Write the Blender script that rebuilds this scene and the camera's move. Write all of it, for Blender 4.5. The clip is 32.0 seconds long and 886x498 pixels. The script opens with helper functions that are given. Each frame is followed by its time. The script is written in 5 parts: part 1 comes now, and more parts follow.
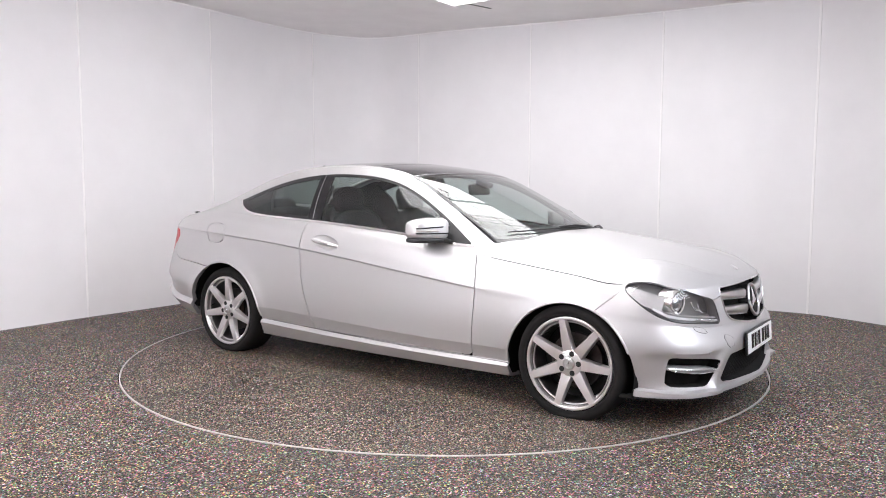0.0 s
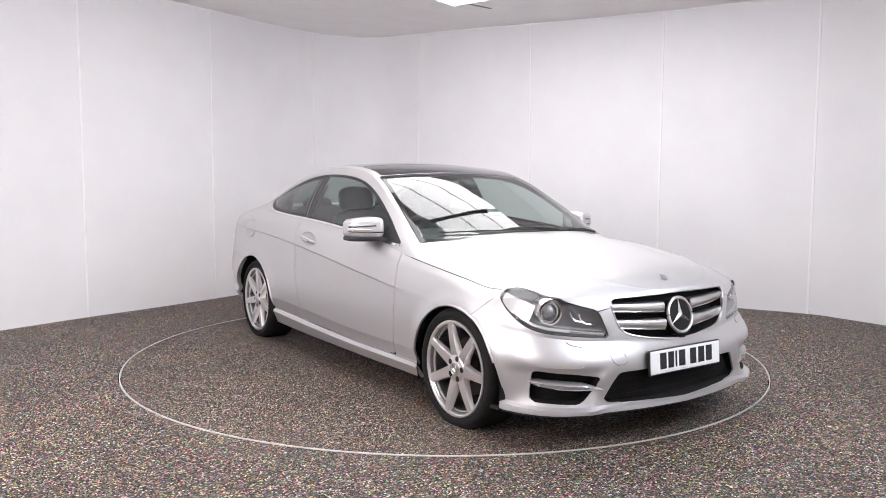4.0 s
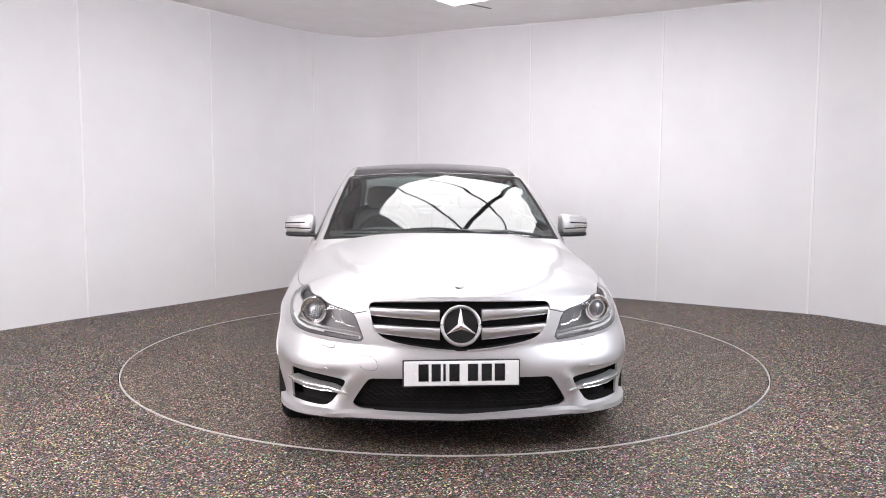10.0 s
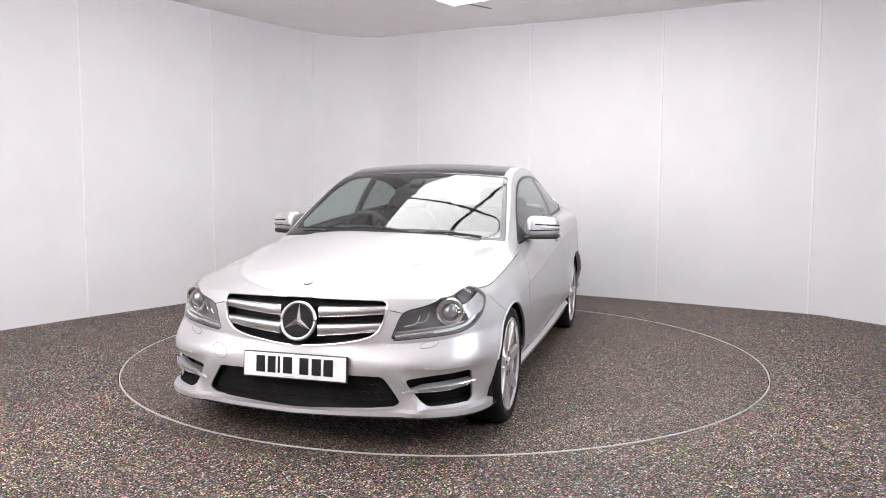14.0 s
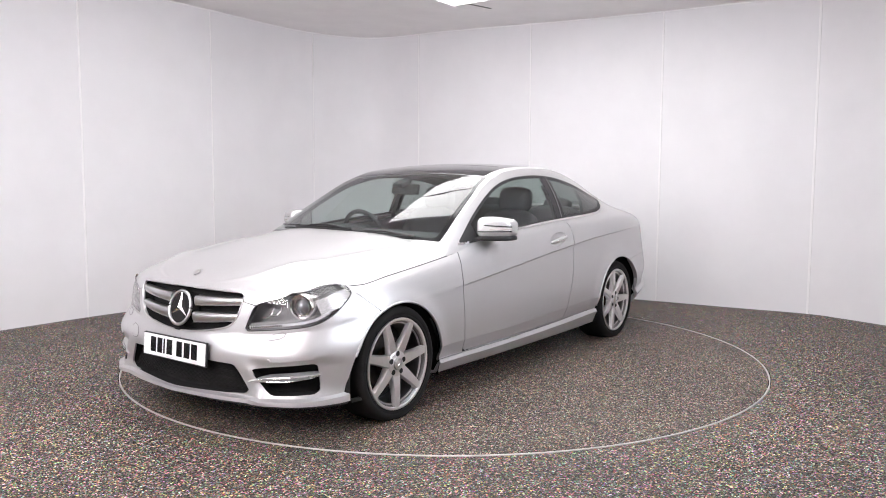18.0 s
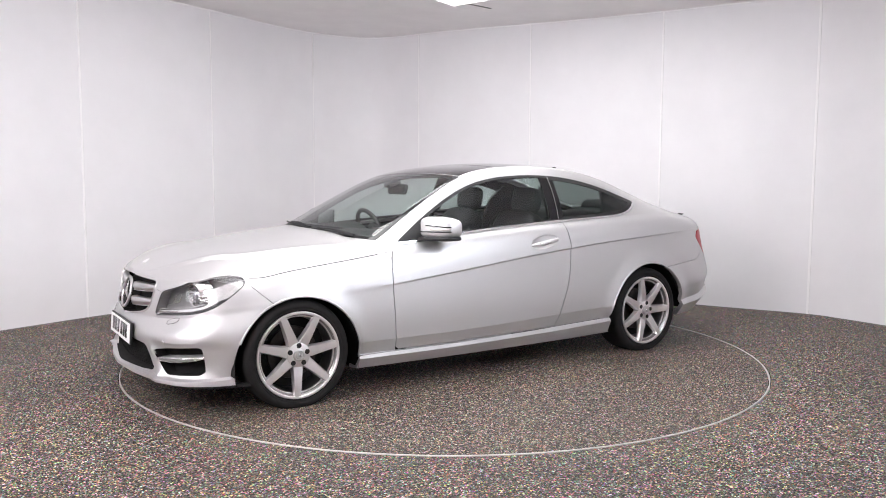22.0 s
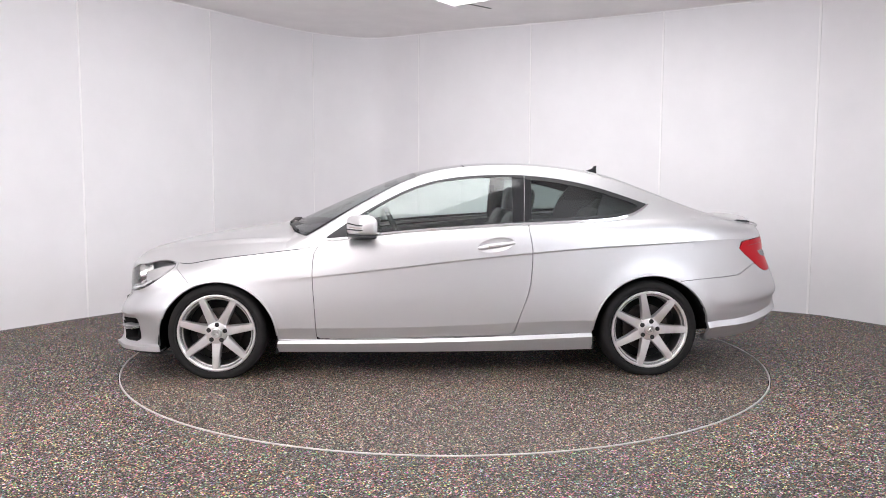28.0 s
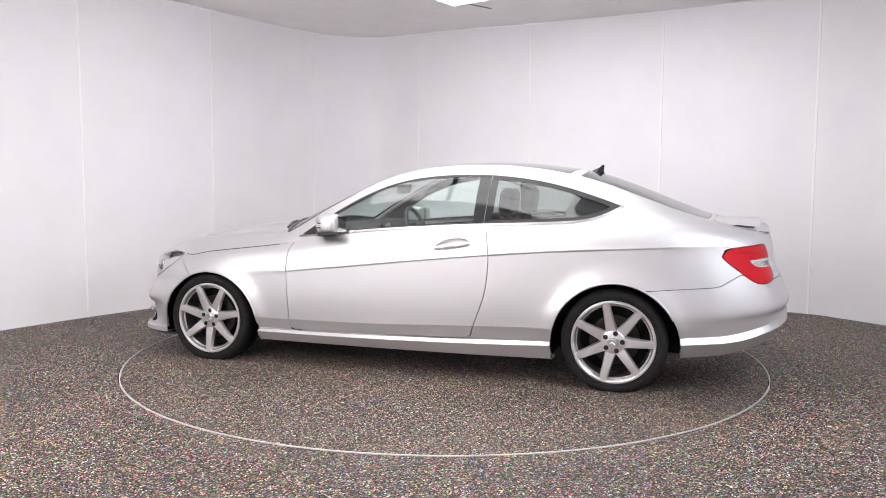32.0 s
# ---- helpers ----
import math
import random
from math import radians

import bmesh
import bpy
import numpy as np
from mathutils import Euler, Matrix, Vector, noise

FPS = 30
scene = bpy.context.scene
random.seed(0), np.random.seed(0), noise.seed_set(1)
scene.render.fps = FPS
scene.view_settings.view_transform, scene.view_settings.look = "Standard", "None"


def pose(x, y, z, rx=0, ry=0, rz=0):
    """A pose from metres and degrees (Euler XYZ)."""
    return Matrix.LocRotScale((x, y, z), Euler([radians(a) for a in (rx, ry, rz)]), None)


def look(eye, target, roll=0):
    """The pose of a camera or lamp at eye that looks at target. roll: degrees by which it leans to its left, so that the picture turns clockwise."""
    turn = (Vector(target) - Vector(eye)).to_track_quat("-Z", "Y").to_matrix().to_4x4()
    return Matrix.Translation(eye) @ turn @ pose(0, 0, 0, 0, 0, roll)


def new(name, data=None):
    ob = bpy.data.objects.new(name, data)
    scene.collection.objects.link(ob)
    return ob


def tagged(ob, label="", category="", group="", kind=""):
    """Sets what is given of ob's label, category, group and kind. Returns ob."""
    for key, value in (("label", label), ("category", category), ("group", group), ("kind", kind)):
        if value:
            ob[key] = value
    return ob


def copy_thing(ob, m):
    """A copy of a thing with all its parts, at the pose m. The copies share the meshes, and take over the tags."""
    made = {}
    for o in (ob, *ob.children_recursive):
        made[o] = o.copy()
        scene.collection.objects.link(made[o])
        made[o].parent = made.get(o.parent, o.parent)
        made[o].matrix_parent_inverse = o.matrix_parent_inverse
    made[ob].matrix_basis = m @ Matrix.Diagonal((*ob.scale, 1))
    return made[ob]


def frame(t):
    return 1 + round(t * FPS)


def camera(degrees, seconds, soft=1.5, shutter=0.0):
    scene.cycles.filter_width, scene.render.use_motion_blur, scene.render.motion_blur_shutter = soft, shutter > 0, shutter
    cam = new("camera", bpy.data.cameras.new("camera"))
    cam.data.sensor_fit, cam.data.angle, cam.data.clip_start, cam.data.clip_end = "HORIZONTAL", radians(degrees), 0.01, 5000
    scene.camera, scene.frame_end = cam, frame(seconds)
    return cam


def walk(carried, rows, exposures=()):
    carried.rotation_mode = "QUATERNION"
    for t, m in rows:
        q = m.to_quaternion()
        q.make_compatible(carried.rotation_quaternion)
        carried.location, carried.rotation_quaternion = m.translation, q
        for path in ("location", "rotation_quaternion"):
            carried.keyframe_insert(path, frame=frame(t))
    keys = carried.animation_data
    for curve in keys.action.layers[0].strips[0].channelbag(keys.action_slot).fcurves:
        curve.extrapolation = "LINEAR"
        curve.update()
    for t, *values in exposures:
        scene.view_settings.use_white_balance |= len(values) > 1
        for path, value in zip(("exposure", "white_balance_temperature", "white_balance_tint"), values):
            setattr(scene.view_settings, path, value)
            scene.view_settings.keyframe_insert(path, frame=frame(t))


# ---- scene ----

# ---------------------------------------------------------------- camera
EXPO, KELVIN, TINT = 0.31, 6400, 12
cam = camera(59.14, 32.0, 1.0)
EYE = Matrix.Translation((0, -5.718, 1.2586)) @ pose(0, 0, 0, 90 - 5.012, 0, 0.142) @ pose(0, 0, 0, 0, 0, 0.257)
walk(cam, [(0, EYE), (32, EYE)], [(0, EXPO, KELVIN, TINT), (32, EXPO, KELVIN, TINT)])

# the turntable: degrees at the start and degrees a second
TURN_START, TURN_RATE = -35.18, -5.0594
CAR_OFF = (0.095, -0.087)
CEIL = 2.99

# ---------------------------------------------------------------- helpers


def part(name, me, material=None, parent=None, label=""):
    """Links a mesh (or bmesh) as one object under a thing or part."""
    if isinstance(me, bmesh.types.BMesh):
        data = bpy.data.meshes.new(name)
        me.to_mesh(data)
        me.free()
        me = data
    if material is not None and not me.materials:
        me.materials.append(material)
    ob = new(name, me)
    if parent is not None:
        ob.parent = parent
    return tagged(ob, label=label)


def mesh(name, verts, faces, material=None, smooth=True, sharp=30.0):
    me = bpy.data.meshes.new(name)
    me.from_pydata([tuple(v) for v in verts], [], [tuple(f) for f in faces])
    bm = bmesh.new()
    bm.from_mesh(me)
    bmesh.ops.dissolve_degenerate(bm, dist=1e-5, edges=bm.edges)
    for f in bm.faces:
        f.smooth = smooth
    lim = radians(sharp)
    for e in bm.edges:
        e.smooth = not (len(e.link_faces) == 2 and e.calc_face_angle(0) > lim)
    bm.to_mesh(me)
    bm.free()
    if material is not None:
        me.materials.append(material)
    return me


def spline(keys):
    """A smooth curve through keys (u, value...), by cubic pieces."""
    k = np.array(keys, float)
    u, v = k[:, 0], k[:, 1:]
    d = np.diff(v, axis=0) / np.diff(u)[:, None]
    m = np.vstack([d[:1], (d[1:] * np.diff(u)[:-1, None] + d[:-1] * np.diff(u)[1:, None]) / (u[2:] - u[:-2])[:, None], d[-1:]])

    def at(t):
        t = np.clip(np.asarray(t, float), u[0], u[-1])
        i = np.clip(np.searchsorted(u, t, "right") - 1, 0, len(u) - 2)
        h = (u[i + 1] - u[i])
        s = ((t - u[i]) / h)[..., None]
        h = h[..., None]
        r = (v[i] * (1 + 2 * s) * (1 - s) ** 2 + m[i] * h * s * (1 - s) ** 2
             + v[i + 1] * s * s * (3 - 2 * s) + m[i + 1] * h * s * s * (s - 1))
        return r[..., 0] if v.shape[1] == 1 else r
    return at


def smooth_poly(pts, n=6, closed=True):
    """Rounds a polygon's corners by two rounds of corner cutting."""
    p = np.array(pts, float)
    for _ in range(n):
        q = np.roll(p, -1, axis=0)
        a, b = p * .75 + q * .25, p * .25 + q * .75
        p = np.stack([a, b], 1).reshape(-1, p.shape[1])
    return p


def signed(px, py, poly):
    """Signed distance of points to a closed polygon, negative inside."""
    poly = np.asarray(poly, float)
    best = np.full(px.shape, 1e9)
    inside = np.zeros(px.shape, bool)
    for (x0, y0), (x1, y1) in zip(poly, np.roll(poly, -1, axis=0)):
        ex, ey = x1 - x0, y1 - y0
        t = np.clip(((px - x0) * ex + (py - y0) * ey) / (ex * ex + ey * ey + 1e-12), 0, 1)
        best = np.minimum(best, (px - x0 - t * ex) ** 2 + (py - y0 - t * ey) ** 2)
        if y0 != y1:
            cross = ((y0 > py) != (y1 > py)) & (px < (x1 - x0) * (py - y0) / (y1 - y0) + x0)
            inside ^= cross
    d = np.sqrt(best)
    return np.where(inside, -d, d)


class Skin:
    """A surface of many faces that can be cut along lines. D holds x, y, z and two further coordinates (along, up) of each vertex."""

    def __init__(self, grid=None, along=None, up=None):
        if grid is None:
            return
        n, m = grid.shape[:2]
        along = np.zeros((n, m)) if along is None else along
        up = grid[..., 2] if up is None else up
        self.D = np.concatenate([grid, along[..., None], up[..., None]], 2).reshape(-1, 5)
        self.F = [(i * m + j, (i + 1) * m + j, (i + 1) * m + j + 1, i * m + j + 1) for i in range(n - 1) for j in range(m - 1)]

    def only(self, faces):
        s = Skin()
        s.D, s.F = self.D, faces
        return s

    def split(self, values):
        """Cuts where values(D) is 0; returns the parts below and above."""
        val = values(self.D)
        val = np.where(np.abs(val) < 1e-7, 1e-7, val)
        extra, made, below, above = [], {}, [], []
        n = len(self.D)
        for f in self.F:
            v = [val[i] for i in f]
            if all(x < 0 for x in v):
                below.append(f)
            elif all(x > 0 for x in v):
                above.append(f)
            else:
                lo, hi = [], []
                for k, i in enumerate(f):
                    j = f[(k + 1) % len(f)]
                    (lo if val[i] < 0 else hi).append(i)
                    if (val[i] < 0) != (val[j] < 0):
                        key = (min(i, j), max(i, j))
                        if key not in made:
                            a, b = key
                            t = min(max(val[a] / (val[a] - val[b]), .02), .98)
                            made[key] = n + len(extra)
                            extra.append(self.D[a] * (1 - t) + self.D[b] * t)
                        lo.append(made[key])
                        hi.append(made[key])
                if len(lo) > 2:
                    below.append(tuple(lo))
                if len(hi) > 2:
                    above.append(tuple(hi))
        s = Skin()
        s.D = np.vstack([self.D, np.array(extra)]) if extra else self.D
        s.F = []
        return s.only(below), s.only(above)

    def panel(self, values, gap=.004):
        """Cuts a panel out, with a gap round it; returns the panel and the rest."""
        inner, rest = self.split(lambda d: values(d) + gap / 2)
        _, rest = rest.split(lambda d: values(d) - gap / 2)
        return inner, rest


def join_skins(*skins):
    s = Skin()
    base, D, F = 0, [], []
    for k in skins:
        D.append(k.D)
        F += [tuple(i + base for i in f) for f in k.F]
        base += len(k.D)
    s.D, s.F = np.vstack(D), F
    return s


def skin_mesh(name, skin, material, side="L", depth=.012, sharp=30.0, weld=1e-4, drop=0.0):
    """The mesh of a cut skin: its left half, its mirrored right half, or both welded; edges are turned in by depth."""
    used = sorted({i for f in skin.F for i in f})
    index = {i: k for k, i in enumerate(used)}
    v = skin.D[used, :3].copy()
    faces = [tuple(index[i] for i in f) for f in skin.F]
    if side == "R":
        v[:, 1] *= -1
        faces = [f[::-1] for f in faces]
    if side == "LR":
        w = v.copy()
        w[:, 1] *= -1
        faces = faces + [tuple(i + len(v) for i in f[::-1]) for f in faces]
        v = np.vstack([v, w])
    me = bpy.data.meshes.new(name)
    me.from_pydata([tuple(p) for p in v], [], faces)
    bm = bmesh.new()
    bm.from_mesh(me)
    bmesh.ops.remove_doubles(bm, verts=bm.verts, dist=weld)
    bmesh.ops.dissolve_degenerate(bm, dist=2e-5, edges=bm.edges)
    bm.normal_update()
    if depth:
        rim = [e for e in bm.edges if len(e.link_faces) == 1]
        normals = {x: x.normal.copy() for e in rim for x in e.verts}
        low = {x: bm.verts.new(x.co - n * depth + Vector((0, 0, -drop))) for x, n in normals.items()}
        for e in rim:
            loop = e.link_loops[0]
            a, b = loop.vert, loop.link_loop_next.vert
            try:
                bm.faces.new((b, a, low[a], low[b]))
            except ValueError:
                pass
    lim = radians(sharp)
    for f in bm.faces:
        f.smooth = True
    bm.normal_update()
    for e in bm.edges:
        e.smooth = not (len(e.link_faces) == 2 and e.calc_face_angle(0) > lim)
    bm.to_mesh(me)
    bm.free()
    me.materials.append(material)
    return me


def offset_skin(skin, d):
    """The same surface, moved along its normals by d."""
    me = bpy.data.meshes.new("tmp")
    used = sorted({i for f in skin.F for i in f})
    index = {i: k for k, i in enumerate(used)}
    me.from_pydata([tuple(p) for p in skin.D[used, :3]], [], [tuple(index[i] for i in f) for f in skin.F])
    n = np.array([tuple(v.normal) for v in me.vertices])
    bpy.data.meshes.remove(me)
    s = Skin()
    s.D = skin.D[used].copy()
    s.D[:, :3] += n * d
    s.F = [tuple(index[i] for i in f) for f in skin.F]
    return s


def box(bm, size, m=Matrix(), bevel=0.0, segments=2):
    made = bmesh.ops.create_cube(bm, size=1, matrix=m @ Matrix.Diagonal((*size, 1)))
    if bevel:
        edges = list({e for x in made["verts"] for e in x.link_edges})
        bmesh.ops.bevel(bm, geom=edges, offset=bevel, segments=segments, profile=.5, affect="EDGES", clamp_overlap=True)
    return bm


def cyl(bm, r0, r1, depth, m=Matrix(), n=32, caps=True):
    bmesh.ops.create_cone(bm, cap_ends=caps, segments=n, radius1=r0, radius2=r1, depth=depth, matrix=m)
    return bm


def shaded(bm, angle=35):
    bm.normal_update()
    for f in bm.faces:
        f.smooth = True
    for e in bm.edges:
        e.smooth = not (len(e.link_faces) == 2 and e.calc_face_angle(0) > radians(angle))
    return bm


def lathe(profile, n=64, axis="Y"):
    """A turned shape: profile of (radius, along the axis), closed at neither end."""
    v, f = [], []
    m = len(profile)
    for i in range(n):
        a = 2 * math.pi * i / n
        for r, h in profile:
            v.append((r * math.cos(a), h, r * math.sin(a)) if axis == "Y" else (r * math.cos(a), r * math.sin(a), h))
    for i in range(n):
        for j in range(m - 1):
            q = (i * m + j, ((i + 1) % n) * m + j, ((i + 1) % n) * m + j + 1, i * m + j + 1)
            f.append(q if axis == "Y" else q)
    return v, f


def tube(points, radius, n=8, closed=False):
    """A round bar along points."""
    p = [Vector(q) for q in points]
    v, f = [], []
    for i, q in enumerate(p):
        a = p[i - 1] if (i or closed) else q
        b = p[(i + 1) % len(p)] if (i < len(p) - 1 or closed) else q
        t = (b - a).normalized()
        s = t.cross(Vector((0, 0, 1)))
        s = s.normalized() if s.length > 1e-3 else Vector((1, 0, 0))
        w = s.cross(t)
        r = radius[i] if isinstance(radius, (list, tuple)) else radius
        v += [q + (s * math.cos(2 * math.pi * k / n) + w * math.sin(2 * math.pi * k / n)) * r for k in range(n)]
    last = len(p) if closed else len(p) - 1
    for i in range(last):
        for k in range(n):
            j = (i + 1) % len(p)
            f.append((i * n + k, i * n + (k + 1) % n, j * n + (k + 1) % n, j * n + k))
    if not closed:
        f.append(tuple(range(n))[::-1])
        f.append(tuple((len(p) - 1) * n + k for k in range(n)))
    return v, f


def ribbon(points, normals, width, thick, up=None):
    """A flat bar along points: width across (along up), thick along the normals."""
    v, f = [], []
    n = len(points)
    for i in range(n):
        p, nr = Vector(points[i]), Vector(normals[i]).normalized()
        t = Vector(points[min(i + 1, n - 1)]) - Vector(points[max(i - 1, 0)])
        s = nr.cross(t).normalized() * width / 2
        v += [p - s, p - s + nr * thick, p + s + nr * thick, p + s]
    for i in range(n - 1):
        for k in range(4):
            f.append((i * 4 + k, i * 4 + (k + 1) % 4, (i + 1) * 4 + (k + 1) % 4, (i + 1) * 4 + k))
    f += [(3, 2, 1, 0), ((n - 1) * 4, (n - 1) * 4 + 1, (n - 1) * 4 + 2, (n - 1) * 4 + 3)]
    return v, f


# ---------------------------------------------------------------- world and light
world = bpy.data.worlds.new("world")
scene.world = world
world.use_nodes = True
world.node_tree.nodes["Background"].inputs["Color"].default_value = (.5, .5, .5, 1)
world.node_tree.nodes["Background"].inputs["Strength"].default_value = 0.02
LIGHT_POWER = 4.7
# strengths of the unseen fill panels added beside the camera
FILL_POWER = (14.8, 9.0, 4.8)

# ---------------------------------------------------------------- materials


def material(name, color, rough=.5, metal=0.0, **more):
    m = bpy.data.materials.new(name)
    m.use_nodes = True
    b = m.node_tree.nodes["Principled BSDF"]
    b.inputs["Base Color"].default_value = (*color, 1)
    b.inputs["Roughness"].default_value = rough
    b.inputs["Metallic"].default_value = metal
    for k, val in more.items():
        b.inputs[k.replace("_", " ")].default_value = val
    return m


def node(m, kind, **inputs):
    n = m.node_tree.nodes.new(kind)
    for k, val in inputs.items():
        n.inputs[k.replace("_", " ")].default_value = val
    return n


def link(m, a, b):
    m.node_tree.links.new(a, b)


def ramp(m, fac, stops):
    r = m.node_tree.nodes.new("ShaderNodeValToRGB")
    e = r.color_ramp.elements
    while len(e) < len(stops):
        e.new(.5)
    for el, (pos, c) in zip(e, stops):
        el.position = pos
        el.color = (*c, 1) if len(c) == 3 else c
    link(m, fac, r.inputs[0])
    return r


def varied(m, scale, amount, rough=0.0, bump=0.0, bump_scale=None, distance=.002):
    """Gives a material uneven tone, gloss and fine relief."""
    b = m.node_tree.nodes["Principled BSDF"]
    co = m.node_tree.nodes.new("ShaderNodeTexCoord")
    n = node(m, "ShaderNodeTexNoise", Scale=scale, Detail=5.0, Roughness=.6)
    link(m, co.outputs["Object"], n.inputs["Vector"])
    base = b.inputs["Base Color"].default_value[:3]
    r = ramp(m, n.outputs["Fac"], [(.3, tuple(c * (1 - amount) for c in base)), (.7, tuple(min(1, c * (1 + amount)) for c in base))])
    link(m, r.outputs[0], b.inputs["Base Color"])
    if rough:
        q = b.inputs["Roughness"].default_value
        mr = node(m, "ShaderNodeMapRange", To_Min=max(0, q - rough), To_Max=min(1, q + rough))
        link(m, n.outputs["Fac"], mr.inputs[0])
        link(m, mr.outputs[0], b.inputs["Roughness"])
    if bump:
        k = node(m, "ShaderNodeTexNoise", Scale=bump_scale or scale * 8, Detail=4.0)
        link(m, co.outputs["Object"], k.inputs["Vector"])
        bp = node(m, "ShaderNodeBump", Strength=bump, Distance=distance)
        link(m, k.outputs["Fac"], bp.inputs["Height"])
        link(m, bp.outputs[0], b.inputs["Normal"])
    return m


def paint():
    """Silver metallic: fine bright flakes under a clear coat."""
    m = material("silver_paint", (.60, .590, .595), .44, .74, Coat_Weight=.5, Coat_Roughness=.09)
    b = m.node_tree.nodes["Principled BSDF"]
    co = m.node_tree.nodes.new("ShaderNodeTexCoord")
    fl = node(m, "ShaderNodeTexVoronoi", Scale=900.0)
    link(m, co.outputs["Object"], fl.inputs["Vector"])
    r = ramp(m, fl.outputs["Color"], [(0, (.525, .516, .521)), (1, (.615, .604, .61))])
    link(m, r.outputs[0], b.inputs["Base Color"])
    n = node(m, "ShaderNodeTexNoise", Scale=3.0, Detail=6.0)
    link(m, co.outputs["Object"], n.inputs["Vector"])
    mr = node(m, "ShaderNodeMapRange", To_Min=.41, To_Max=.48)
    link(m, n.outputs["Fac"], mr.inputs[0])
    link(m, mr.outputs[0], b.inputs["Roughness"])
    return m


def glass(name, tint, gloss=.02, base=.085):
    m = bpy.data.materials.new(name)
    m.use_nodes = True
    t = m.node_tree
    t.nodes.clear()
    out = t.nodes.new("ShaderNodeOutputMaterial")
    mix = t.nodes.new("ShaderNodeMixShader")
    tr = t.nodes.new("ShaderNodeBsdfTransparent")
    tr.inputs[0].default_value = (*tint, 1)
    gl = t.nodes.new("ShaderNodeBsdfGlossy")
    gl.inputs["Roughness"].default_value = gloss
    # gloss of both faces of the pane, rising toward grazing view
    lw = t.nodes.new("ShaderNodeLayerWeight")
    lw.inputs[0].default_value = .5
    pw = t.nodes.new("ShaderNodeMath")
    pw.operation = "POWER"
    pw.inputs[1].default_value = 4.0
    mr = t.nodes.new("ShaderNodeMapRange")
    mr.inputs["To Min"].default_value = base
    t.links.new(lw.outputs["Facing"], pw.inputs[0])
    t.links.new(pw.outputs[0], mr.inputs[0])
    t.links.new(mr.outputs[0], mix.inputs[0])
    t.links.new(tr.outputs[0], mix.inputs[1])
    t.links.new(gl.outputs[0], mix.inputs[2])
    t.links.new(mix.outputs[0], out.inputs[0])
    return m


def granules(name, scale=165.0, colour=.8, bright=.80, warm=1.05):
    """A floor of bonded coloured stone granules."""
    m = material(name, (.12, .11, .105), .62)
    b = m.node_tree.nodes["Principled BSDF"]
    co = m.node_tree.nodes.new("ShaderNodeTexCoord")
    vo = node(m, "ShaderNodeTexVoronoi", Scale=scale)
    vo.voronoi_dimensions = "2D"
    link(m, co.outputs["Object"], vo.inputs["Vector"])
    sep = m.node_tree.nodes.new("ShaderNodeSeparateColor")
    link(m, vo.outputs["Color"], sep.inputs[0])
    r = ramp(m, sep.outputs[0], [(0, (.006, .006, .005)), (.36, (.026, .021, .018)), (.52, (.095, .078, .066)), (.64, (.20, .165, .139)), (.70, (.27, .125, .07)), (.77, (.10, .15, .13)), (.82, (.40, .35, .31)), (.935, (.66, .62, .58))])
    r.color_ramp.interpolation = "CONSTANT"
    big = node(m, "ShaderNodeTexNoise", Scale=1.3, Detail=4.0)
    link(m, co.outputs["Object"], big.inputs["Vector"])
    br = ramp(m, big.outputs["Fac"], [(.3, (.80, .80, .80)), (.7, (1.12, 1.08, 1.04))])
    mul = m.node_tree.nodes.new("ShaderNodeMix")
    mul.data_type, mul.blend_type = "RGBA", "MULTIPLY"
    mul.inputs[0].default_value = 1
    # single granules differ in hue
    hue = node(m, "ShaderNodeMapRange", To_Min=1 - colour, To_Max=1 + colour)
    hue.data_type = "FLOAT_VECTOR"
    hue.inputs[9].default_value = (bright * (1 - colour) * warm, bright * (1 - colour), bright * (1 - colour) / warm)
    hue.inputs[10].default_value = (bright * (1 + colour) * warm, bright * (1 + colour), bright * (1 + colour) / warm)
    fine = node(m, "ShaderNodeTexVoronoi", Scale=scale * 1.07)
    fine.voronoi_dimensions = "2D"
    link(m, co.outputs["Object"], fine.inputs["Vector"])
    link(m, fine.outputs["Color"], hue.inputs[6])
    tint = m.node_tree.nodes.new("ShaderNodeMix")
    tint.data_type, tint.blend_type = "RGBA", "MULTIPLY"
    tint.inputs[0].default_value = 1
    link(m, r.outputs[0], tint.inputs[6])
    link(m, hue.outputs[1], tint.inputs[7])
    link(m, tint.outputs[2], mul.inputs[6])
    link(m, br.outputs[0], mul.inputs[7])
    # granules lie in small lighter and darker clumps
    cl = node(m, "ShaderNodeTexVoronoi", Scale=scale * .42)
    cl.voronoi_dimensions = "2D"
    link(m, co.outputs["Object"], cl.inputs["Vector"])
    cs = m.node_tree.nodes.new("ShaderNodeSeparateColor")
    link(m, cl.outputs["Color"], cs.inputs[0])
    cr = ramp(m, cs.outputs[1], [(0, (.57, .57, .59)), (.5, (.93, .91, .89)), (1, (1.50, 1.42, 1.36))])
    clump = m.node_tree.nodes.new("ShaderNodeMix")
    clump.data_type, clump.blend_type = "RGBA", "MULTIPLY"
    clump.inputs[0].default_value = 1
    link(m, mul.outputs[2], clump.inputs[6])
    link(m, cr.outputs[0], clump.inputs[7])
    link(m, clump.outputs[2], b.inputs["Base Color"])
    bp = node(m, "ShaderNodeBump", Strength=.6, Distance=.004)
    bp.invert = True
    link(m, vo.outputs["Distance"], bp.inputs["Height"])
    link(m, bp.outputs[0], b.inputs["Normal"])
    mr = node(m, "ShaderNodeMapRange", To_Min=.4, To_Max=.8)
    link(m, sep.outputs[1], mr.inputs[0])
    link(m, mr.outputs[0], b.inputs["Roughness"])
    return m


